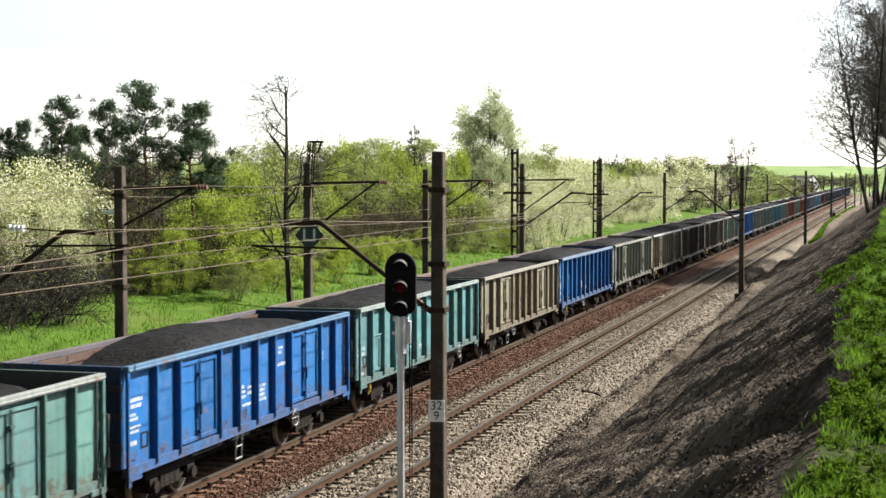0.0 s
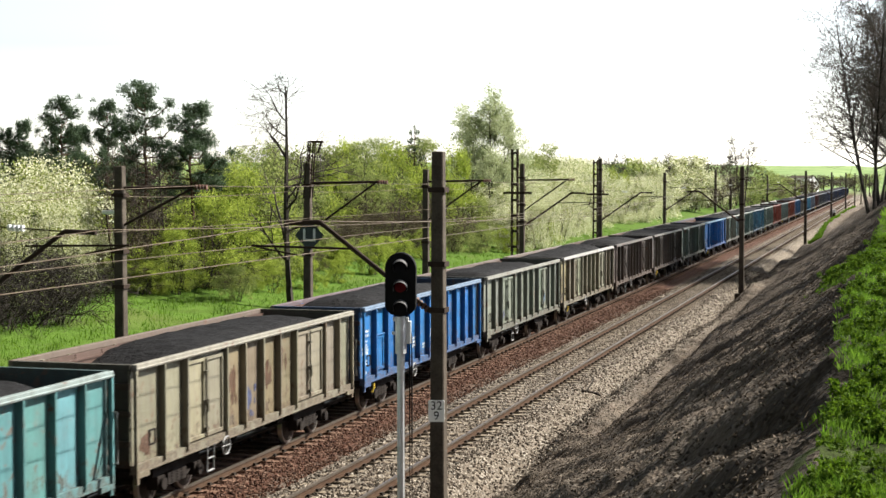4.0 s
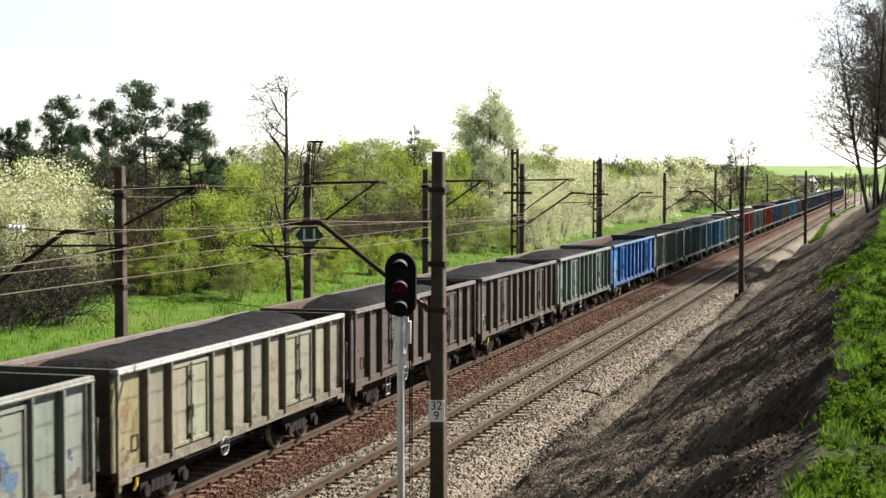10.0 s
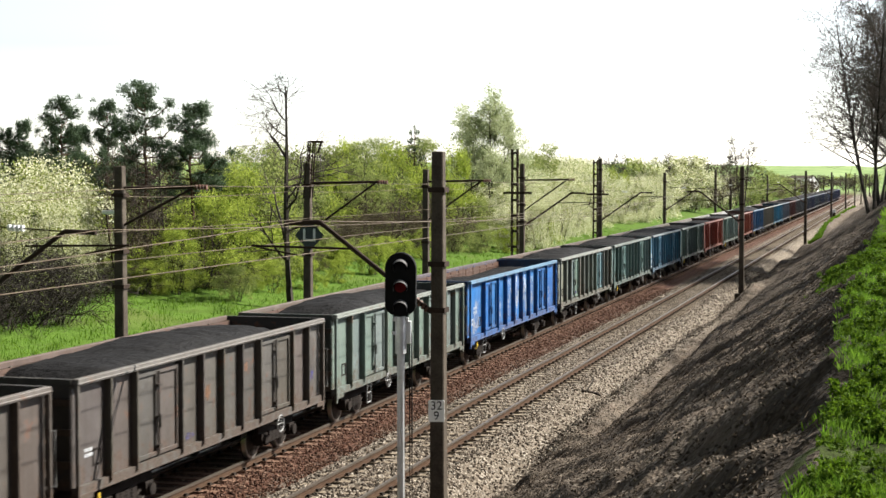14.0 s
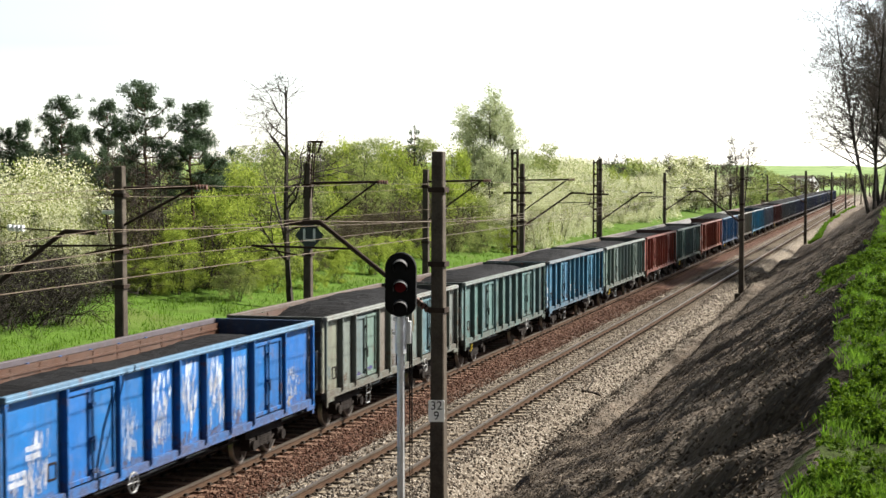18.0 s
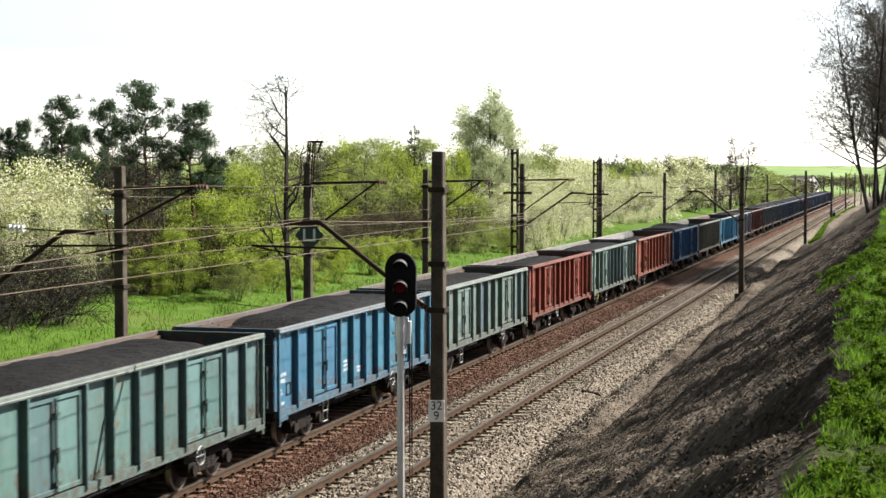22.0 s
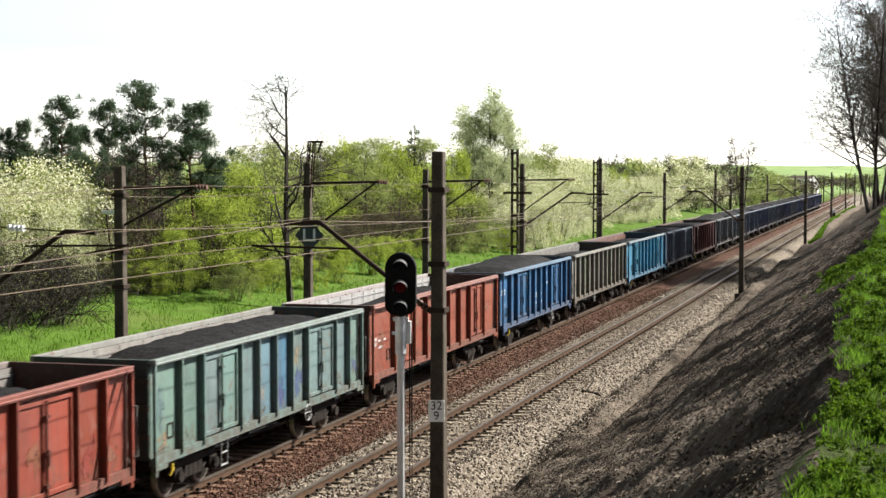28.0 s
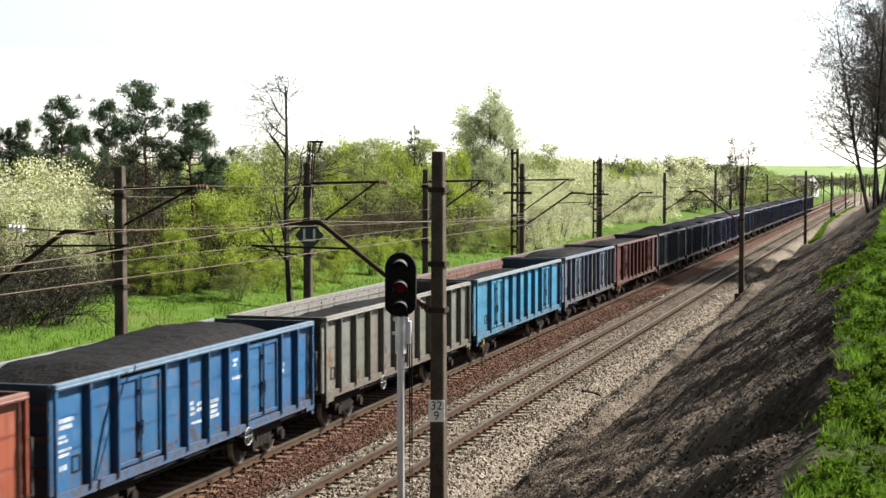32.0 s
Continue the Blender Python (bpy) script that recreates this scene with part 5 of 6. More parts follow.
def tree_proto(seed, material, h=12.0, wide=4.0, n=8000, size=0.1, limbs=16, tip_r=0.55, depth=2, lift=0.6, r0=0.2, bark=M_BARK, twigs=3, fine_r=0.017):
    rg = np.random.default_rng(seed)
    segs, tips = branches(rg, (0, 0, -0.4), (rg.normal() * 0.3, rg.normal() * 0.3, h), wide, limbs, r0, depth, lift, twigs)
    thick = [g for g in segs if g[2] > 0.03]
    fine = [g for g in segs if g[2] <= 0.03]
    if not n:
        return stems_mesh("trunk", thick, bark), stems_mesh("crown", fine, bark, thin=fine_r, n=3)
    st = stems_mesh("trunk", segs, bark, thin=0.009)
    rs = [tip_r * rg.uniform(0.6, 1.3) for _ in tips]
    v, f = leaves(rg, [tuple(t) for t in tips], rs, n, size, 0.8, 0.7)
    return st, raw_mesh("crown", v.tolist(), f.tolist(), material)


def pine_proto(seed, h=12.0, wide=2.6, bare=0.42, n=9000, limbs=26, tuft=0.66):
    """A Scots pine: bare lower trunk, open layers of flat needle clumps on bent limbs above."""
    rg = np.random.default_rng(seed)
    segs, cs, rs = [], [], []
    stem = [Vector((0, 0, -0.4))]
    for i in range(1, 10):
        stem.append(Vector((rg.normal() * 0.14, rg.normal() * 0.14, h * i / 9)) + Vector((stem[-1].x, stem[-1].y, 0)))
    for i in range(9):
        segs.append((stem[i], stem[i + 1], 0.21 * (1 - i / 10), 0.21 * (1 - (i + 1) / 10)))
    for i in range(limbs):
        t = bare + (0.98 - bare) * (i + 0.5) / limbs
        k = min(8, int(t * 9))
        p = stem[k].lerp(stem[k + 1], t * 9 - k)
        a = i * 2.4 + rg.uniform(-0.5, 0.5)
        reach = wide * (1.05 - 0.72 * ((t - bare) / (1 - bare)) ** 1.5) * rg.uniform(0.4, 1.15)
        mid = p + Vector((math.cos(a) * reach * 0.55, math.sin(a) * reach * 0.55, reach * rg.uniform(-0.05, 0.15)))
        q = mid + Vector((math.cos(a + 0.2) * reach * 0.45, math.sin(a + 0.2) * reach * 0.45, reach * rg.uniform(0.2, 0.65)))
        segs += [(p, mid, 0.065, 0.045), (mid, q, 0.045, 0.02)]
        for _ in range(5):
            o = mid.lerp(q, rg.uniform(0.25, 1.1)) + Vector((rg.normal() * 0.42, rg.normal() * 0.42, rg.uniform(0.0, 0.4)))
            segs.append((mid.lerp(q, 0.6), o, 0.02, 0.01))
            cs.append(tuple(o))
            rs.append(tuft * rg.uniform(0.55, 1.1))
    for _ in range(5):
        cs.append(tuple(stem[-1] + Vector((rg.normal() * 0.35, rg.normal() * 0.35, rg.uniform(-0.7, 0.2)))))
        rs.append(tuft * rg.uniform(0.5, 0.8))
    v, f = leaves(rg, cs, rs, int(n * 2.2), 0.13, 0.75, 1.0, 0.2)
    return stems_mesh("trunk", segs, M_BARKPINE, n=6), raw_mesh("crown", v.tolist(), f.tolist(), L_PINE)


def sapling_proto(seed, h=9.0):
    """A young open conifer: whorls of upturned twigs with small tufts."""
    rg = np.random.default_rng(seed)
    segs, cs, rs = [(Vector((0, 0, -0.3)), Vector((0, 0, h)), 0.12, 0.03)], [(0, 0, h)], [0.22]
    for w_ in range(9):
        z = h * (0.28 + 0.68 * w_ / 9)
        reach = 1.7 * (1.05 - w_ / 10)
        for j in range(5):
            a = j * math.tau / 5 + w_ * 0.6 + rg.uniform(-0.3, 0.3)
            q = Vector((math.cos(a) * reach * 0.7, math.sin(a) * reach * 0.7, z + 0.1))
            e = q + Vector((math.cos(a) * reach * 0.3, math.sin(a) * reach * 0.3, 0.5))
            segs += [(Vector((0, 0, z)), q, 0.04, 0.025), (q, e, 0.025, 0.012)]
            cs += [tuple(q), tuple(e)]
            rs += [0.16, 0.24]
    v, f = leaves(rg, cs, rs, 4200, 0.1, 1.2, 1.0, 0.22)
    return stems_mesh("trunk", segs, M_BARKPINE, n=6), raw_mesh("crown", v.tolist(), f.tolist(), L_PINE)


def twiggy_proto(seed, h=13.0, stems=1, lean=0.1, wide=0.36, limbs=11, fine_r=0.006, r0=0.19, bark=None, levels=3, fork=0.3, buds=0, bud=0.02):
    """A leafless tree: leaning stems, arching limbs and branches that end in fine twigs."""
    rg = np.random.default_rng(seed)
    thick, fine, tips = [], [], []

    def shoot(p, d, length, r, level):
        steps_ = (3, 3, 5, 8)[min(level, 3)]
        pts = [p]
        for i in range(steps_):
            d = (d + Vector(rg.normal(size=3)) * (0.018 if level == levels else 0.15) + Vector((0, 0, 0.035))).normalized()
            p2 = pts[-1] + d * (length / steps_)
            ra, rb = r * (1 - 0.8 * i / steps_), r * (1 - 0.8 * (i + 1) / steps_)
            (thick if ra > 0.028 else fine).append((pts[-1], p2, max(fine_r, ra), max(fine_r, rb)))
            pts.append(p2)
        if not level:
            tips.append(tuple(pts[-1]))
            return
        kids = limbs if level == levels else (0, 6, 9)[min(level, 2)]
        for j in range(kids):
            t = (fork if level == levels else 0.2) + (0.98 - (fork if level == levels else 0.2)) * (j + rg.random()) / kids
            k = min(steps_ - 1, int(t * steps_))
            q = pts[k].lerp(pts[k + 1], t * steps_ - k)
            turn = Vector(rg.normal(size=3))
            turn = (turn - d * turn.dot(d)).normalized()
            ang = rg.uniform(0.7, 1.2)
            e = (d * math.cos(ang) + turn * math.sin(ang)).normalized()
            size = h * wide * (1.1 - 0.7 * t) if level == levels else length * (0.62 - 0.3 * t)
            shoot(q, e, size * rg.uniform(0.7, 1.2), r * (0.55 - 0.3 * t), level - 1)

    for i in range(stems):
        a = i * math.tau / stems + rg.uniform(-0.4, 0.4)
        tilt = lean * rg.uniform(0.5, 1.3) if stems > 1 else lean * rg.uniform(0, 1)
        foot = Vector((math.cos(a) * 0.25, math.sin(a) * 0.25, -0.4)) if stems > 1 else Vector((0, 0, -0.4))
        shoot(foot, Vector((math.cos(a) * tilt, math.sin(a) * tilt, 1)).normalized(), h * rg.uniform(0.85, 1.0), r0 * rg.uniform(0.7, 1.1), levels)
    crown = stems_mesh("crown", fine, M_TWIG, thin=fine_r, n=3)
    if buds:
        v, f = leaves(rg, tips, [0.3] * len(tips), buds, bud, 1.0, 1.0)
        n = len(crown.vertices)
        vs = [tuple(p.co) for p in crown.vertices] + v.tolist()
        fs = [tuple(p.vertices) for p in crown.polygons] + (f + n).tolist()
        crown = raw_mesh("crown", vs, fs, M_TWIG)
    return stems_mesh("trunk", thick, bark or M_BARK), crown


def thicket_proto(seed, h=4.0, wide=2.6):
    """A dark tangle of thin stems with a few small leaves."""
    rg = np.random.default_rng(seed)
    segs = []
    for i in range(34):
        a, r = rg.uniform(0, math.tau), wide * math.sqrt(rg.random())
        p = Vector((r * math.cos(a) * 0.7, r * math.sin(a) * 0.7, -0.2))
        d = Vector((rg.normal() * 0.5, rg.normal() * 0.5, 1.0)).normalized()
        for j in range(7):
            q = p + d * (h / 6.5)
            segs.append((p, q, 0.035 - 0.004 * j, 0.031 - 0.004 * j))
            for _ in range(3):
                e = q + (d * 0.4 + Vector(rg.normal(size=3)) * 0.8) * rg.uniform(0.4, 0.9)
                segs.append((q, e, 0.014, 0.008))
                segs.append((e, e + Vector(rg.normal(size=3)) * 0.35, 0.009, 0.006))
            d = (d + Vector(rg.normal(size=3)) * 0.3).normalized()
            p = q
    cs = [tuple(g[1]) for g in segs[::6]]
    v, f = leaves(rg, cs, [0.3] * len(cs), 450, 0.06, 1.0, 0.9)
    return stems_mesh("trunk", segs, M_BARK), raw_mesh("crown", v.tolist(), f.tolist(), L_OLIVE)


PROTO = {
    "blossom": [bush_proto(11, L_BLOSSOM, n=17000, size=0.066, clumps=80), bush_proto(12, L_BLOSSOM, wide=4.6, n=17000, size=0.066, clumps=80)],
    "spring": [bush_proto(21, L_SPRING, n=11000, size=0.08), bush_proto(22, L_SPRING, wide=3.4, n=10000, size=0.08)],
    "olive": [bush_proto(31, L_OLIVE, n=9500, size=0.085), bush_proto(32, L_OLIVE, wide=4.5, n=9500, size=0.09)],
    "scrub": [bush_proto(41, L_DUSK, h=6.0, n=6500, size=0.07), bush_proto(42, L_DUSK, h=6.0, wide=4.6, n=6500, size=0.07)],
    "pine": [pine_proto(51), pine_proto(52, wide=2.2, bare=0.45), pine_proto(53, wide=3.0, bare=0.36, limbs=30)],
    "bare": [twiggy_proto(61, 13, 1, 0.05, 0.36, 13, 0.008, 0.16, None, 3, 0.24, 2500, 0.018), twiggy_proto(62, 13, 1, 0.08, 0.34, 14, 0.008, 0.15, None, 3, 0.22, 2500, 0.018)],
    "bank": [twiggy_proto(63, 14, 3, 0.13, 0.33, 22, 0.0075, 0.12, None, 3, 0.2, 17000, 0.024), twiggy_proto(64, 14, 3, 0.16, 0.34, 22, 0.0075, 0.11, None, 3, 0.2, 17000, 0.024)],
    "thicket": [thicket_proto(46), thicket_proto(47, 4.0, 3.2)],
    "birch": [tree_proto(71, L_BIRCH, 13, 3.8, 20000, 0.085, 22, 0.85, 1, 0.8, 0.15)],
    "budding": [tree_proto(81, L_OLIVE, 10, 3.6, 9000, 0.075, 18, 0.6, 1, 0.8, 0.14)],
    "fir": [sapling_proto(91)],
}
# coarser growth for the distance
FAR = {
    "blossom": [bush_proto(13, L_BLOSSOM, n=8000, size=0.115)],
    "spring": [bush_proto(23, L_SPRING, n=4000, size=0.14)],
    "olive": [bush_proto(33, L_OLIVE, n=4000, size=0.15), bush_proto(34, L_OLIVE, wide=4.5, n=4000, size=0.15)],
    "scrub": [bush_proto(43, L_DUSK, h=6.0, n=3000, size=0.11)],
    "bare": [twiggy_proto(65, 13, 2, 0.14, 0.3, 13, 0.018, 0.2, None, 3, 0.34, 4000, 0.05)],
}
LABELS = {
    "blossom": ("shrub in full white blossom beyond the railway", "flowering shrub"),
    "spring": ("bushy shrub with fresh yellow-green spring leaves", "shrub"),
    "olive": ("dense olive-green shrub on the far verge", "shrub"),
    "scrub": ("brown thorny scrub with few leaves", "shrub"),
    "thicket": ("dark tangled thicket of thin stems under the blossom", "shrub"),
    "pine": ("tall Scots pine with dark needle clumps", "pine tree"),
    "bare": ("bare deciduous tree with fine grey branches", "tree"),
    "bank": ("leafless multi-stemmed tree with dense fine twigs on the bank", "tree"),
    "birch": ("tall birch with light green young leaves", "birch tree"),
    "budding": ("slim budding tree with sparse young leaves", "tree"),
    "fir": ("young dark conifer with spiky crown", "conifer tree"),
}
HEIGHTS = {"blossom": 7.6, "spring": 7.4, "olive": 7.4, "scrub": 6.3, "thicket": 4.4, "pine": 12.4, "bare": 12.8, "bank": 15.2, "birch": 13.8, "budding": 10.8, "fir": 9.3}
KIND_NAME = {"thicket": "thicket", "pine": "pine_tree", "bare": "bare_tree", "bank": "bank_tree", "birch": "birch_tree", "budding": "budding_tree", "fir": "young_conifer"}
grow_rnd = random.Random(5)


def plant(kind, x, y, top, wide=1.0, base=None, coarse=False):
    """Plant one of a kind so that its tip reaches the height top."""
    st, cr = grow_rnd.choice(FAR.get(kind, PROTO[kind]) if coarse or math.hypot(x, y) > 260 else PROTO[kind])
    z = ground_z(x, y) if base is None else base
    s = max(0.25, (top - z) / HEIGHTS[kind])
    label, cat = LABELS[kind]
    t = thing(KIND_NAME.get(kind, kind.replace("olive", "green") + "_shrub"), Matrix.Translation((x, y, z)) @ Matrix.Rotation(grow_rnd.uniform(0, 6.28), 4, "Z") @ Matrix.Diagonal((s * wide, s * wide, s, 1)), label, cat, cat + "s")
    place("trunk", st, t)
    if cr:
        place("crown", cr, t)
    return t


def spot(u, d):
    """Place at depth d along the view, u units of a thousandth to the side."""
    r = u / 1000 * d
    return -d * math.sin(HEADING) + r * math.cos(HEADING), d * math.cos(HEADING) + r * math.sin(HEADING)


# kind, sideways angle, depth, height of the tip, width
PLANTS = [
    ("thicket", -290, 68, 3.0, 1.1), ("thicket", -272, 70, 3.6, 1.2), ("thicket", -256, 73, 3.4, 1.2), ("thicket", -240, 77, 3.0, 1.1), ("thicket", -224, 82, 2.4, 1.1), ("thicket", -264, 76, 4.2, 1.2), ("thicket", -282, 74, 4.2, 1.2), ("blossom", -232, 86, 4.4, 1.0), ("blossom", -214, 92, 3.8, 1.0), ("blossom", -284, 81, 7.2, 0.9), ("blossom", -250, 84, 6.4, 0.9),
    ("blossom", -262, 86, 8.6, 1.05), ("blossom", -226, 93, 7.0, 0.9), ("scrub", -212, 90, 2.6, 1.3), ("blossom", -300, 82, 7.8, 1.0),
    ("pine", -274, 112, 10.2, 0.60), ("pine", -264, 112, 10.8, 0.60), ("pine", -241, 104, 12.0, 0.73), ("pine", -232, 112, 10.4, 0.77), ("pine", -210, 106, 11.9, 0.65), ("pine", -188, 96, 12.4, 0.86), ("pine", -156, 96, 11.3, 0.95), ("pine", -143, 102, 8.0, 1.03), ("pine", -252, 108, 8.6, 0.95), ("bare", -192, 92, 8.6, 1.0), ("bare", -174, 92, 8.0, 1.0),
    ("bare", -206, 92, 8.8, 0.9), ("scrub", -195, 90, 6.6, 0.9), ("scrub", -178, 92, 5.2, 1.2), ("spring", -168, 88, 4.2, 0.9), ("spring", -150, 92, 6.2, 1.0), ("spring", -135, 95, 5.6, 1.1), ("spring", -118, 100, 5.0, 1.1), ("spring", -186, 93, 4.4, 1.0), ("scrub", -160, 96, 3.4, 1.3), ("scrub", -138, 100, 3.6, 1.3), ("spring", -123, 104, 7.8, 1.0), ("olive", -140, 108, 8.2, 1.1),
    ("bare", -96, 88, 12.6, 1.35), ("olive", -100, 112, 7.6, 1.0), ("bare", -85, 130, 8.6, 0.9), ("spring", -70, 136, 8.8, 0.8), ("bare", -62, 142, 9.2, 0.9), ("budding", -50, 130, 9.2, 0.9), ("spring", -30, 146, 10.2, 0.75), ("olive", -90, 114, 4.6, 1.2), ("scrub", -38, 130, 5.6, 1.2),
    ("fir", -18, 150, 11.8, 0.8), ("budding", -10, 150, 9.6, 0.9), ("spring", 10, 155, 10.8, 0.7), ("spring", -5, 148, 8.0, 0.9), ("birch", 29, 168, 14.4, 1.05), ("birch", 18, 172, 12.8, 1.0), ("birch", 38, 170, 12.6, 0.95), ("scrub", -15, 135, 5.4, 1.2), ("scrub", 5, 140, 5.2, 1.2), ("olive", 22, 150, 5.0, 1.0),
    ("blossom", 38, 158, 6.6, 1.0), ("blossom", 55, 168, 6.4, 1.0), ("blossom", 68, 178, 6.9, 1.0), ("blossom", 85, 190, 7.0, 1.0), ("budding", 66, 200, 10.4, 0.8), ("blossom", 50, 190, 7.8, 1.0), ("blossom", 92, 215, 8.8, 1.0), ("blossom", 75, 220, 8.6, 1.0), ("olive", 60, 215, 7.6, 1.0), ("scrub", 48, 150, 3.2, 1.2),
    ("blossom", 30, 175, 8.0, 1.0), ("blossom", 44, 182, 8.6, 1.0), ("blossom", 58, 196, 8.4, 1.1), ("blossom", 72, 200, 8.0, 1.1), ("blossom", 112, 225, 7.2, 1.1), ("blossom", 126, 236, 7.4, 1.1), ("blossom", 138, 255, 8.2, 1.1), ("spring", 100, 232, 8.8, 0.9), ("olive", -52, 142, 9.6, 0.9), ("olive", -72, 140, 9.4, 0.9), ("spring", -60, 142, 10.4, 0.7), ("olive", -112, 100, 8.4, 0.9), ("spring", -128, 98, 8.0, 0.9), ("blossom", 46, 150, 4.6, 1.0), ("blossom", 60, 158, 5.2, 1.0), ("blossom", 74, 172, 5.4, 1.0), ("blossom", 82, 180, 4.8, 1.0), ("blossom", 98, 205, 5.6, 1.0), ("spring", 40, 146, 2.6, 1.2), ("spring", 66, 165, 2.4, 1.2), ("spring", -66, 104, 1.8, 1.3), ("spring", -84, 98, 2.0, 1.4), ("spring", -108, 94, 2.0, 1.3), ("spring", -44, 112, 2.6, 1.3), ("spring", -28, 120, 2.4, 1.3), ("spring", -12, 128, 2.8, 1.3), ("olive", 8, 138, 3.0, 1.2), ("olive", 24, 142, 2.6, 1.3), ("olive", -130, 88, 2.0, 1.4),
    ("blossom", 105, 222, 6.2, 1.0), ("spring", 113, 240, 8.0, 0.9), ("fir", 108, 250, 9.6, 1.2), ("blossom", 120, 240, 6.6, 1.1), ("blossom", 130, 250, 6.8, 1.1), ("scrub", 125, 290, 8.4, 1.1), ("olive", 100, 245, 8.4, 1.1), ("olive", 142, 290, 7.5, 1.0),
    ("scrub", 150, 330, 10.5, 1.2), ("scrub", 160, 340, 11.2, 1.2), ("bare", 155, 330, 11.0, 1.0), ("scrub", 167, 340, 10.4, 1.2), ("blossom", 165, 330, 8.8, 1.2), ("blossom", 172, 340, 9.0, 1.1), ("scrub", 158, 310, 6.0, 1.5), ("olive", 148, 300, 5.2, 1.2), ("bare", 188, 300, 14.6, 1.0), ("fir", 180, 350, 10.6, 1.3), ("olive", 195, 380, 10.4, 1.0), ("olive", 186, 370, 8.8, 1.2), ("fir", 201, 390, 9.2, 1.4), ("olive", 205, 420, 8.4, 1.2), ("scrub", 178, 320, 5.5, 1.4), ("scrub", 200, 400, 6.5, 1.4),
    ("olive", 213, 480, 7.0, 1.5), ("olive", 222, 560, 7.0, 1.6), ("scrub", 228, 620, 6.0, 1.8), ("olive", 238, 700, 7.0, 1.8), ("olive", 246, 760, 7.0, 2.0), ("olive", 255, 820, 8.0, 2.0), ("scrub", 264, 860, 8.0, 2.0), ("olive", 272, 900, 8.0, 2.0),
]
for kind, u, d, top, wide in PLANTS:
    tree = plant(kind, *spot(u, d), top, wide)
    if (kind, u) == ("bare", -96):
        at = tree.matrix_basis.translation.copy()
        tree.matrix_basis = Matrix.Translation(at) @ Matrix.Rotation(radians(-7), 4, "Y") @ Matrix.Translation(-at) @ tree.matrix_basis
# low growth along the front of the verge
for i in range(64):
    u = -204 + i * 4.35
    d = float(np.interp(u, (-208, -135, -80, -40, 0, 75), (86, 95, 110, 126, 148, 186))) + grow_rnd.uniform(-2, 3)
    x, y = spot(u, d)
    plant(grow_rnd.choice(["spring", "olive", "spring", "scrub"] if u < 20 else ["blossom", "blossom", "olive", "blossom"]), x, y, ground_z(x, y) + grow_rnd.uniform(1.3, 2.8 if u < -90 or u > 10 else 1.7), grow_rnd.uniform(1.3, 1.9))
# a brown band of dead scrub across the middle
for i in range(13):
    x, y = spot(-84 + i * 6.4, 117 + i * 2.0)
    plant("scrub", x, y, 3.9 + grow_rnd.uniform(-0.4, 0.4), 1.1)
# a belt of growth below the far field
for i in range(24):
    x, y = spot(198 + i * 3.1, grow_rnd.uniform(470, 760))
    plant(grow_rnd.choice(["olive", "scrub", "bare"]), x, y, grow_rnd.uniform(5.6, 7.6), grow_rnd.uniform(1.3, 1.9))
# taller hazy crowns that close the skyline
for i in range(46):
    u = -285 + i * 9.8
    d = float(np.interp(u, (-285, -100, 20, 160), (118, 134, 190, 300))) + grow_rnd.uniform(-4, 8)
    x, y = spot(u, d)
    tip = float(np.interp(u, (-285, -150, -60, 20, 100, 160), (8.4, 8.6, 9.6, 10.4, 11.0, 11.5))) + grow_rnd.uniform(-0.9, 0.6)
    plant(grow_rnd.choice(["olive", "bare", "budding", "scrub"] if u < 30 else ["blossom", "bare", "blossom", "olive"]), x, y, tip, grow_rnd.uniform(0.9, 1.2))
# undergrowth that closes the verge behind them
for i in range(46):
    y = 58 + i * 8.5 + grow_rnd.uniform(-2, 2)
    x = -50 - grow_rnd.uniform(0, 9)
    plant(grow_rnd.choice(["olive", "scrub", "olive", "spring" if y < 140 else "blossom"]), x, y, ground_z(x, y) + grow_rnd.uniform(4.0, 6.0), grow_rnd.uniform(1.0, 1.4), coarse=y > 90)
for i in range(34):
    y = 60 + i * 16 + grow_rnd.uniform(-3, 3)
    x = -66 - grow_rnd.uniform(0, 14)
    plant(grow_rnd.choice(["olive", "budding", "scrub"]), x, y, ground_z(x, y) + grow_rnd.uniform(4.6, 6.8), grow_rnd.uniform(1.1, 1.5), coarse=True)

# shrubs added out of view on the left to screen off low sky light
for i in range(12):
    y = -70 + i * 10.5 + grow_rnd.uniform(-2, 2)
    x = -42 - grow_rnd.uniform(0, 6)
    plant(grow_rnd.choice(["olive", "scrub", "blossom"]), x, y, ground_z(x, y) + grow_rnd.uniform(5.0, 8.0), 1.3, coarse=True)

# trees on the crest of the bank
BANK_TREES = [(-1.4, 116, 23.5, 1.2), (-0.9, 124, 23.5, 1.2), (0.2, 131, 24.0, 1.2), (0.8, 119, 23.0, 1.15), (1.6, 142, 24.0, 1.1), (2.8, 130, 24.0, 1.1), (-0.2, 162, 17.0, 1.0)]
for x, y, top, wide in BANK_TREES:
    plant("bank", x, y, top, wide)
for x, y, top in ((0.6, 104, 8.0), (0.2, 132, 8.0), (1.2, 150, 9.0)):
    plant("scrub", x, y, top, 0.5, ground_z(x, y) - 0.3)


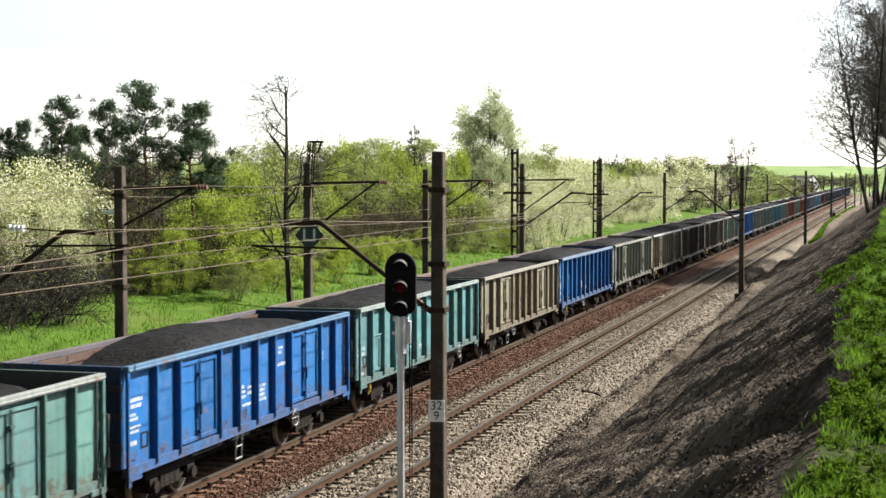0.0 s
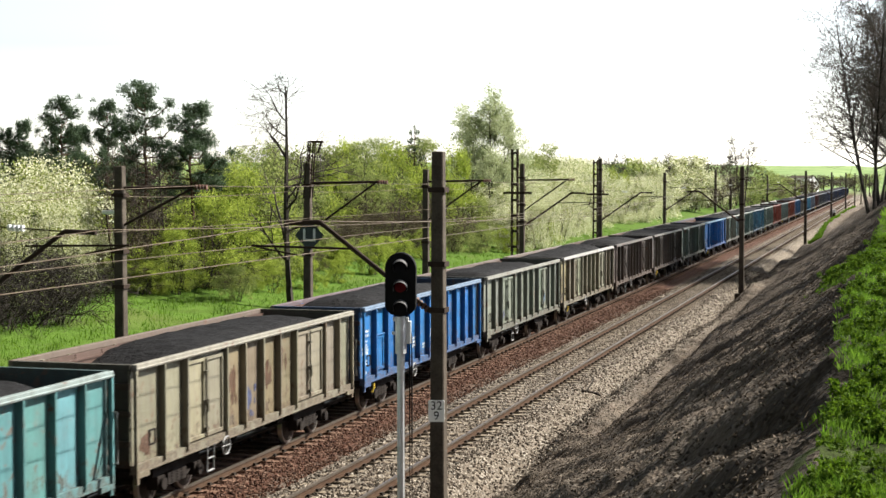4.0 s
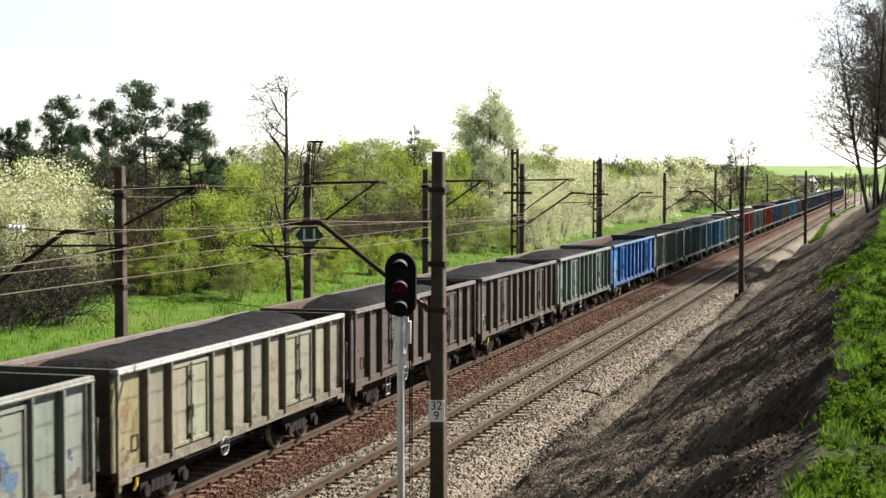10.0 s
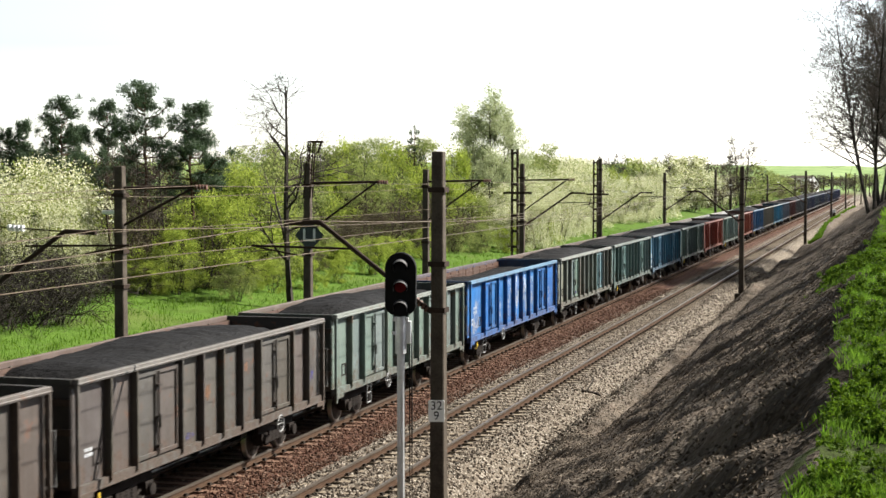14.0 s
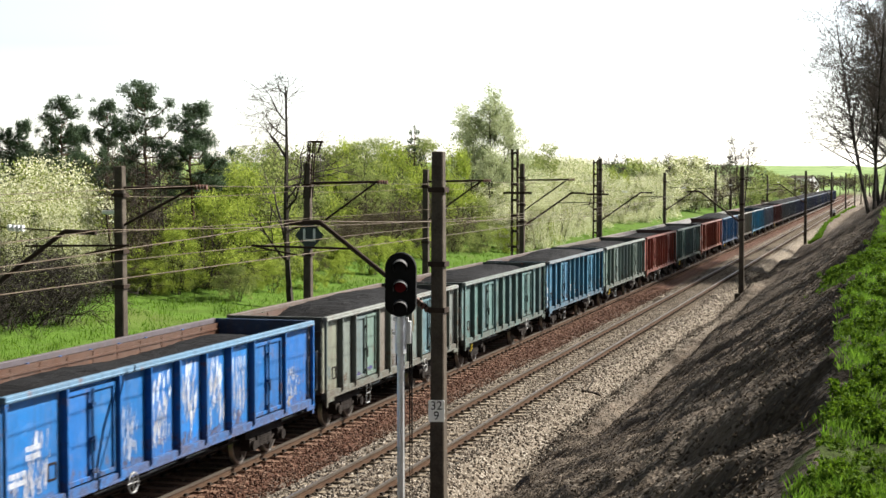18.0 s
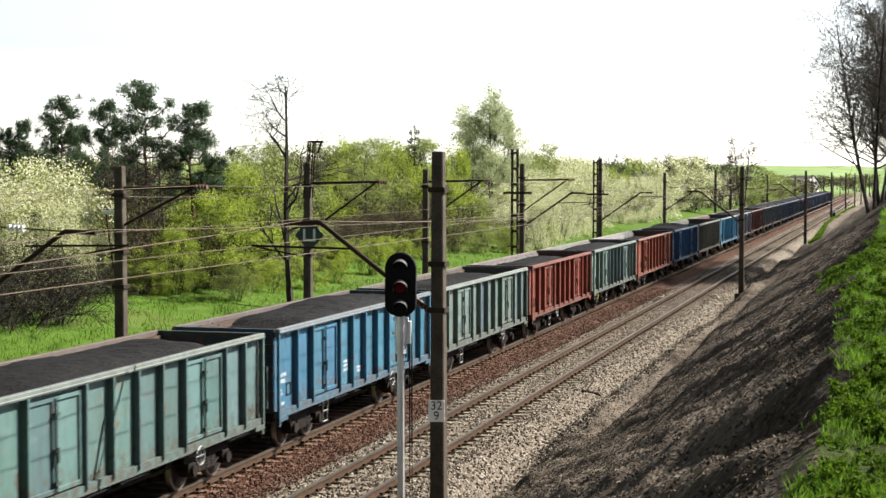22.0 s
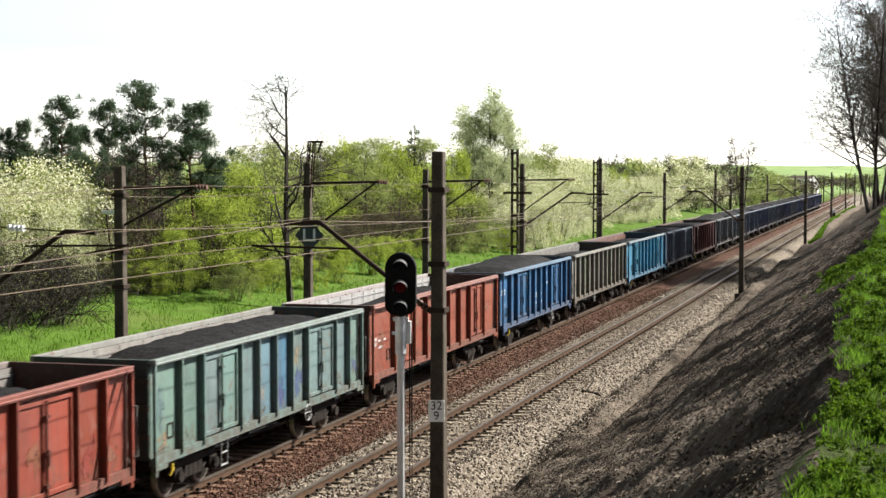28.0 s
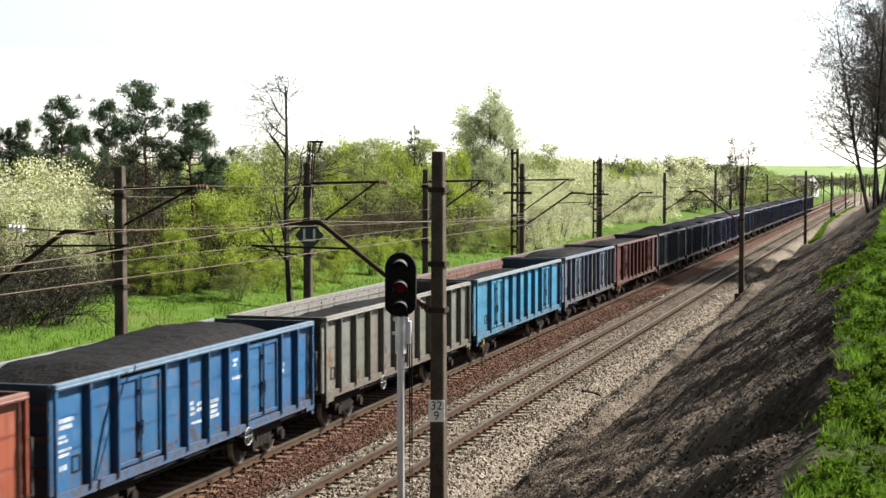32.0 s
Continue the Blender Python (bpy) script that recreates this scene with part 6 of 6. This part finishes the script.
def blades(n, x0, x1, y0, y1, seed, tall, wide, keep):
    rg = np.random.default_rng(seed)
    vs, fs = [], []
    for _ in range(n):
        y = y0 + (y1 - y0) * rg.random() ** 1.7
        x = rg.uniform(x0, x1)
        if noise.noise((x * 0.9, y * 0.35, seed)) < keep(x, y):
            continue
        z = ground_z(x, y) - 0.02
        a = rg.uniform(0, 6.28)
        h = tall * rg.uniform(0.5, 1.3)
        w_ = wide * rg.uniform(0.7, 1.4)
        lean = rg.normal(size=2) * h * 0.35
        k = len(vs)
        vs += [(x - math.cos(a) * w_, y - math.sin(a) * w_, z), (x + math.cos(a) * w_, y + math.sin(a) * w_, z), (x + lean[0] * 0.5 + math.cos(a) * w_ * 0.6, y + lean[1] * 0.5, z + h * 0.6), (x + lean[0], y + lean[1], z + h)]
        fs += [(k, k + 1, k + 2), (k, k + 2, k + 3)]
    return vs, fs


edge_keep = lambda x, y: -0.6 if turfed(x, y) else 2.0
tagged(place("grass", raw_mesh("grass", *blades(190000, -2.3, 2.0, 6, 60, 3, 0.08, 0.008, lambda x, y: edge_keep(x, y) + 0.25), L_GRASS)), "fresh green grass along the top of the bank", "grass", kind="stuff")
tagged(place("grass", raw_mesh("grass", *blades(9000, -1.6, 2.0, 56, 140, 4, 0.3, 0.03, edge_keep), L_GRASS)), "fresh green grass on the far bank", "grass", kind="stuff")
tagged(place("grass", raw_mesh("grass", *blades(9000, -8.8, -7.3, 168, 320, 6, 0.35, 0.05, edge_keep), L_GRASS)), "bright grass on the berm beside the far track", "grass", kind="stuff")
tagged(place("grass", raw_mesh("grass", *blades(60000, -46, -20, 45, 210, 5, 0.24, 0.022, lambda x, y: -0.15), L_GRASS)), "fresh spring grass on the verge beyond the train", "grass", kind="stuff")


def straw(n, x0, x1, y0, y1, seed):
    """Dry stalks lying along the ruts of the bank."""
    rg = np.random.default_rng(seed)
    vs, fs = [], []
    for _ in range(n):
        y = y0 + (y1 - y0) * rg.random() ** 1.6
        x = rg.uniform(x0, x1)
        if noise.noise((x * 1.3 + y * 0.45, y * 0.12, 17)) < 0.05:
            continue
        a = math.atan2(-2.2, 1.0) + rg.normal() * 0.4
        d = rg.uniform(0.05, 0.2) * (0.5 + y / 40)
        w_ = rg.uniform(0.0012, 0.0032) * (0.5 + y / 30)
        x2, y2 = x + math.cos(a) * d, y + math.sin(a) * d
        z1, z2 = ground_z(x, y) + 0.02, ground_z(x2, y2) + rg.uniform(0.015, 0.04)
        k = len(vs)
        vs += [(x - w_, y, z1), (x + w_, y, z1), (x2 + w_, y2, z2), (x2 - w_, y2, z2)]
        fs.append((k, k + 1, k + 2, k + 3))
    return vs, fs


L_STRAW = leaf_material("dry_straw", (0.015, 0.011, 0.008), (0.10, 0.078, 0.055), 0.8, 0.1)
tagged(place("dry_straw", raw_mesh("dry_straw", *straw(15000, -7.5, -0.5, 8.5, 60, 21), L_STRAW)), "dry straw and roots along the dark bank", "dry straw", kind="stuff")
br = thing("fallen_branch", pose(-9.7, 51.2, ground_z(-9.7, 51.2)), "dark fallen branch lying on the gravel", "branch")
part("bough", lambda bm: wire_run(bm, [(-0.45, 0.2, 0.03), (-0.2, 0.3, 0.12), (0.0, 0.1, 0.16), (0.25, 0.15, 0.1), (0.5, -0.05, 0.05)], 0.035, 6), M_BARK, br)
part("twig", lambda bm: wire_run(bm, [(0.0, 0.1, 0.16), (0.1, 0.6, 0.4), (0.05, 0.9, 0.5)], 0.025, 5), M_BARK, br)


def weed(x, y, size, seed):
    rg = np.random.default_rng(seed)
    cs = [(rg.normal() * 0.28, rg.normal() * 0.28, rg.uniform(0.1, 0.55)) for _ in range(9)]
    v, f = leaves(rg, cs, [0.2] * 9, 420, 0.065, 1.0, 0.8)
    t = thing("weed_clump", Matrix.Translation((x, y, ground_z(x, y) - 0.03)) @ Matrix.Diagonal((size, size, size, 1)), "bright green leafy weed clump on the bank", "weed", "weeds on the bank")
    segs = [(Vector((0, 0, 0)), Vector(c), 0.01, 0.004) for c in cs]
    place("stalk", stems_mesh("stalk", segs, L_WEED), t)
    place("foliage", raw_mesh("foliage", v.tolist(), f.tolist(), L_WEED), t)


wr = random.Random(8)
for i in range(260):
    y = 7.5 + 37 * wr.random() ** 1.8
    weed(turf_edge(y) + 0.12 + wr.random() ** 1.5 * 1.1, y, wr.uniform(0.1, 0.24) * (1 + 0.022 * y), 100 + i)


motions()
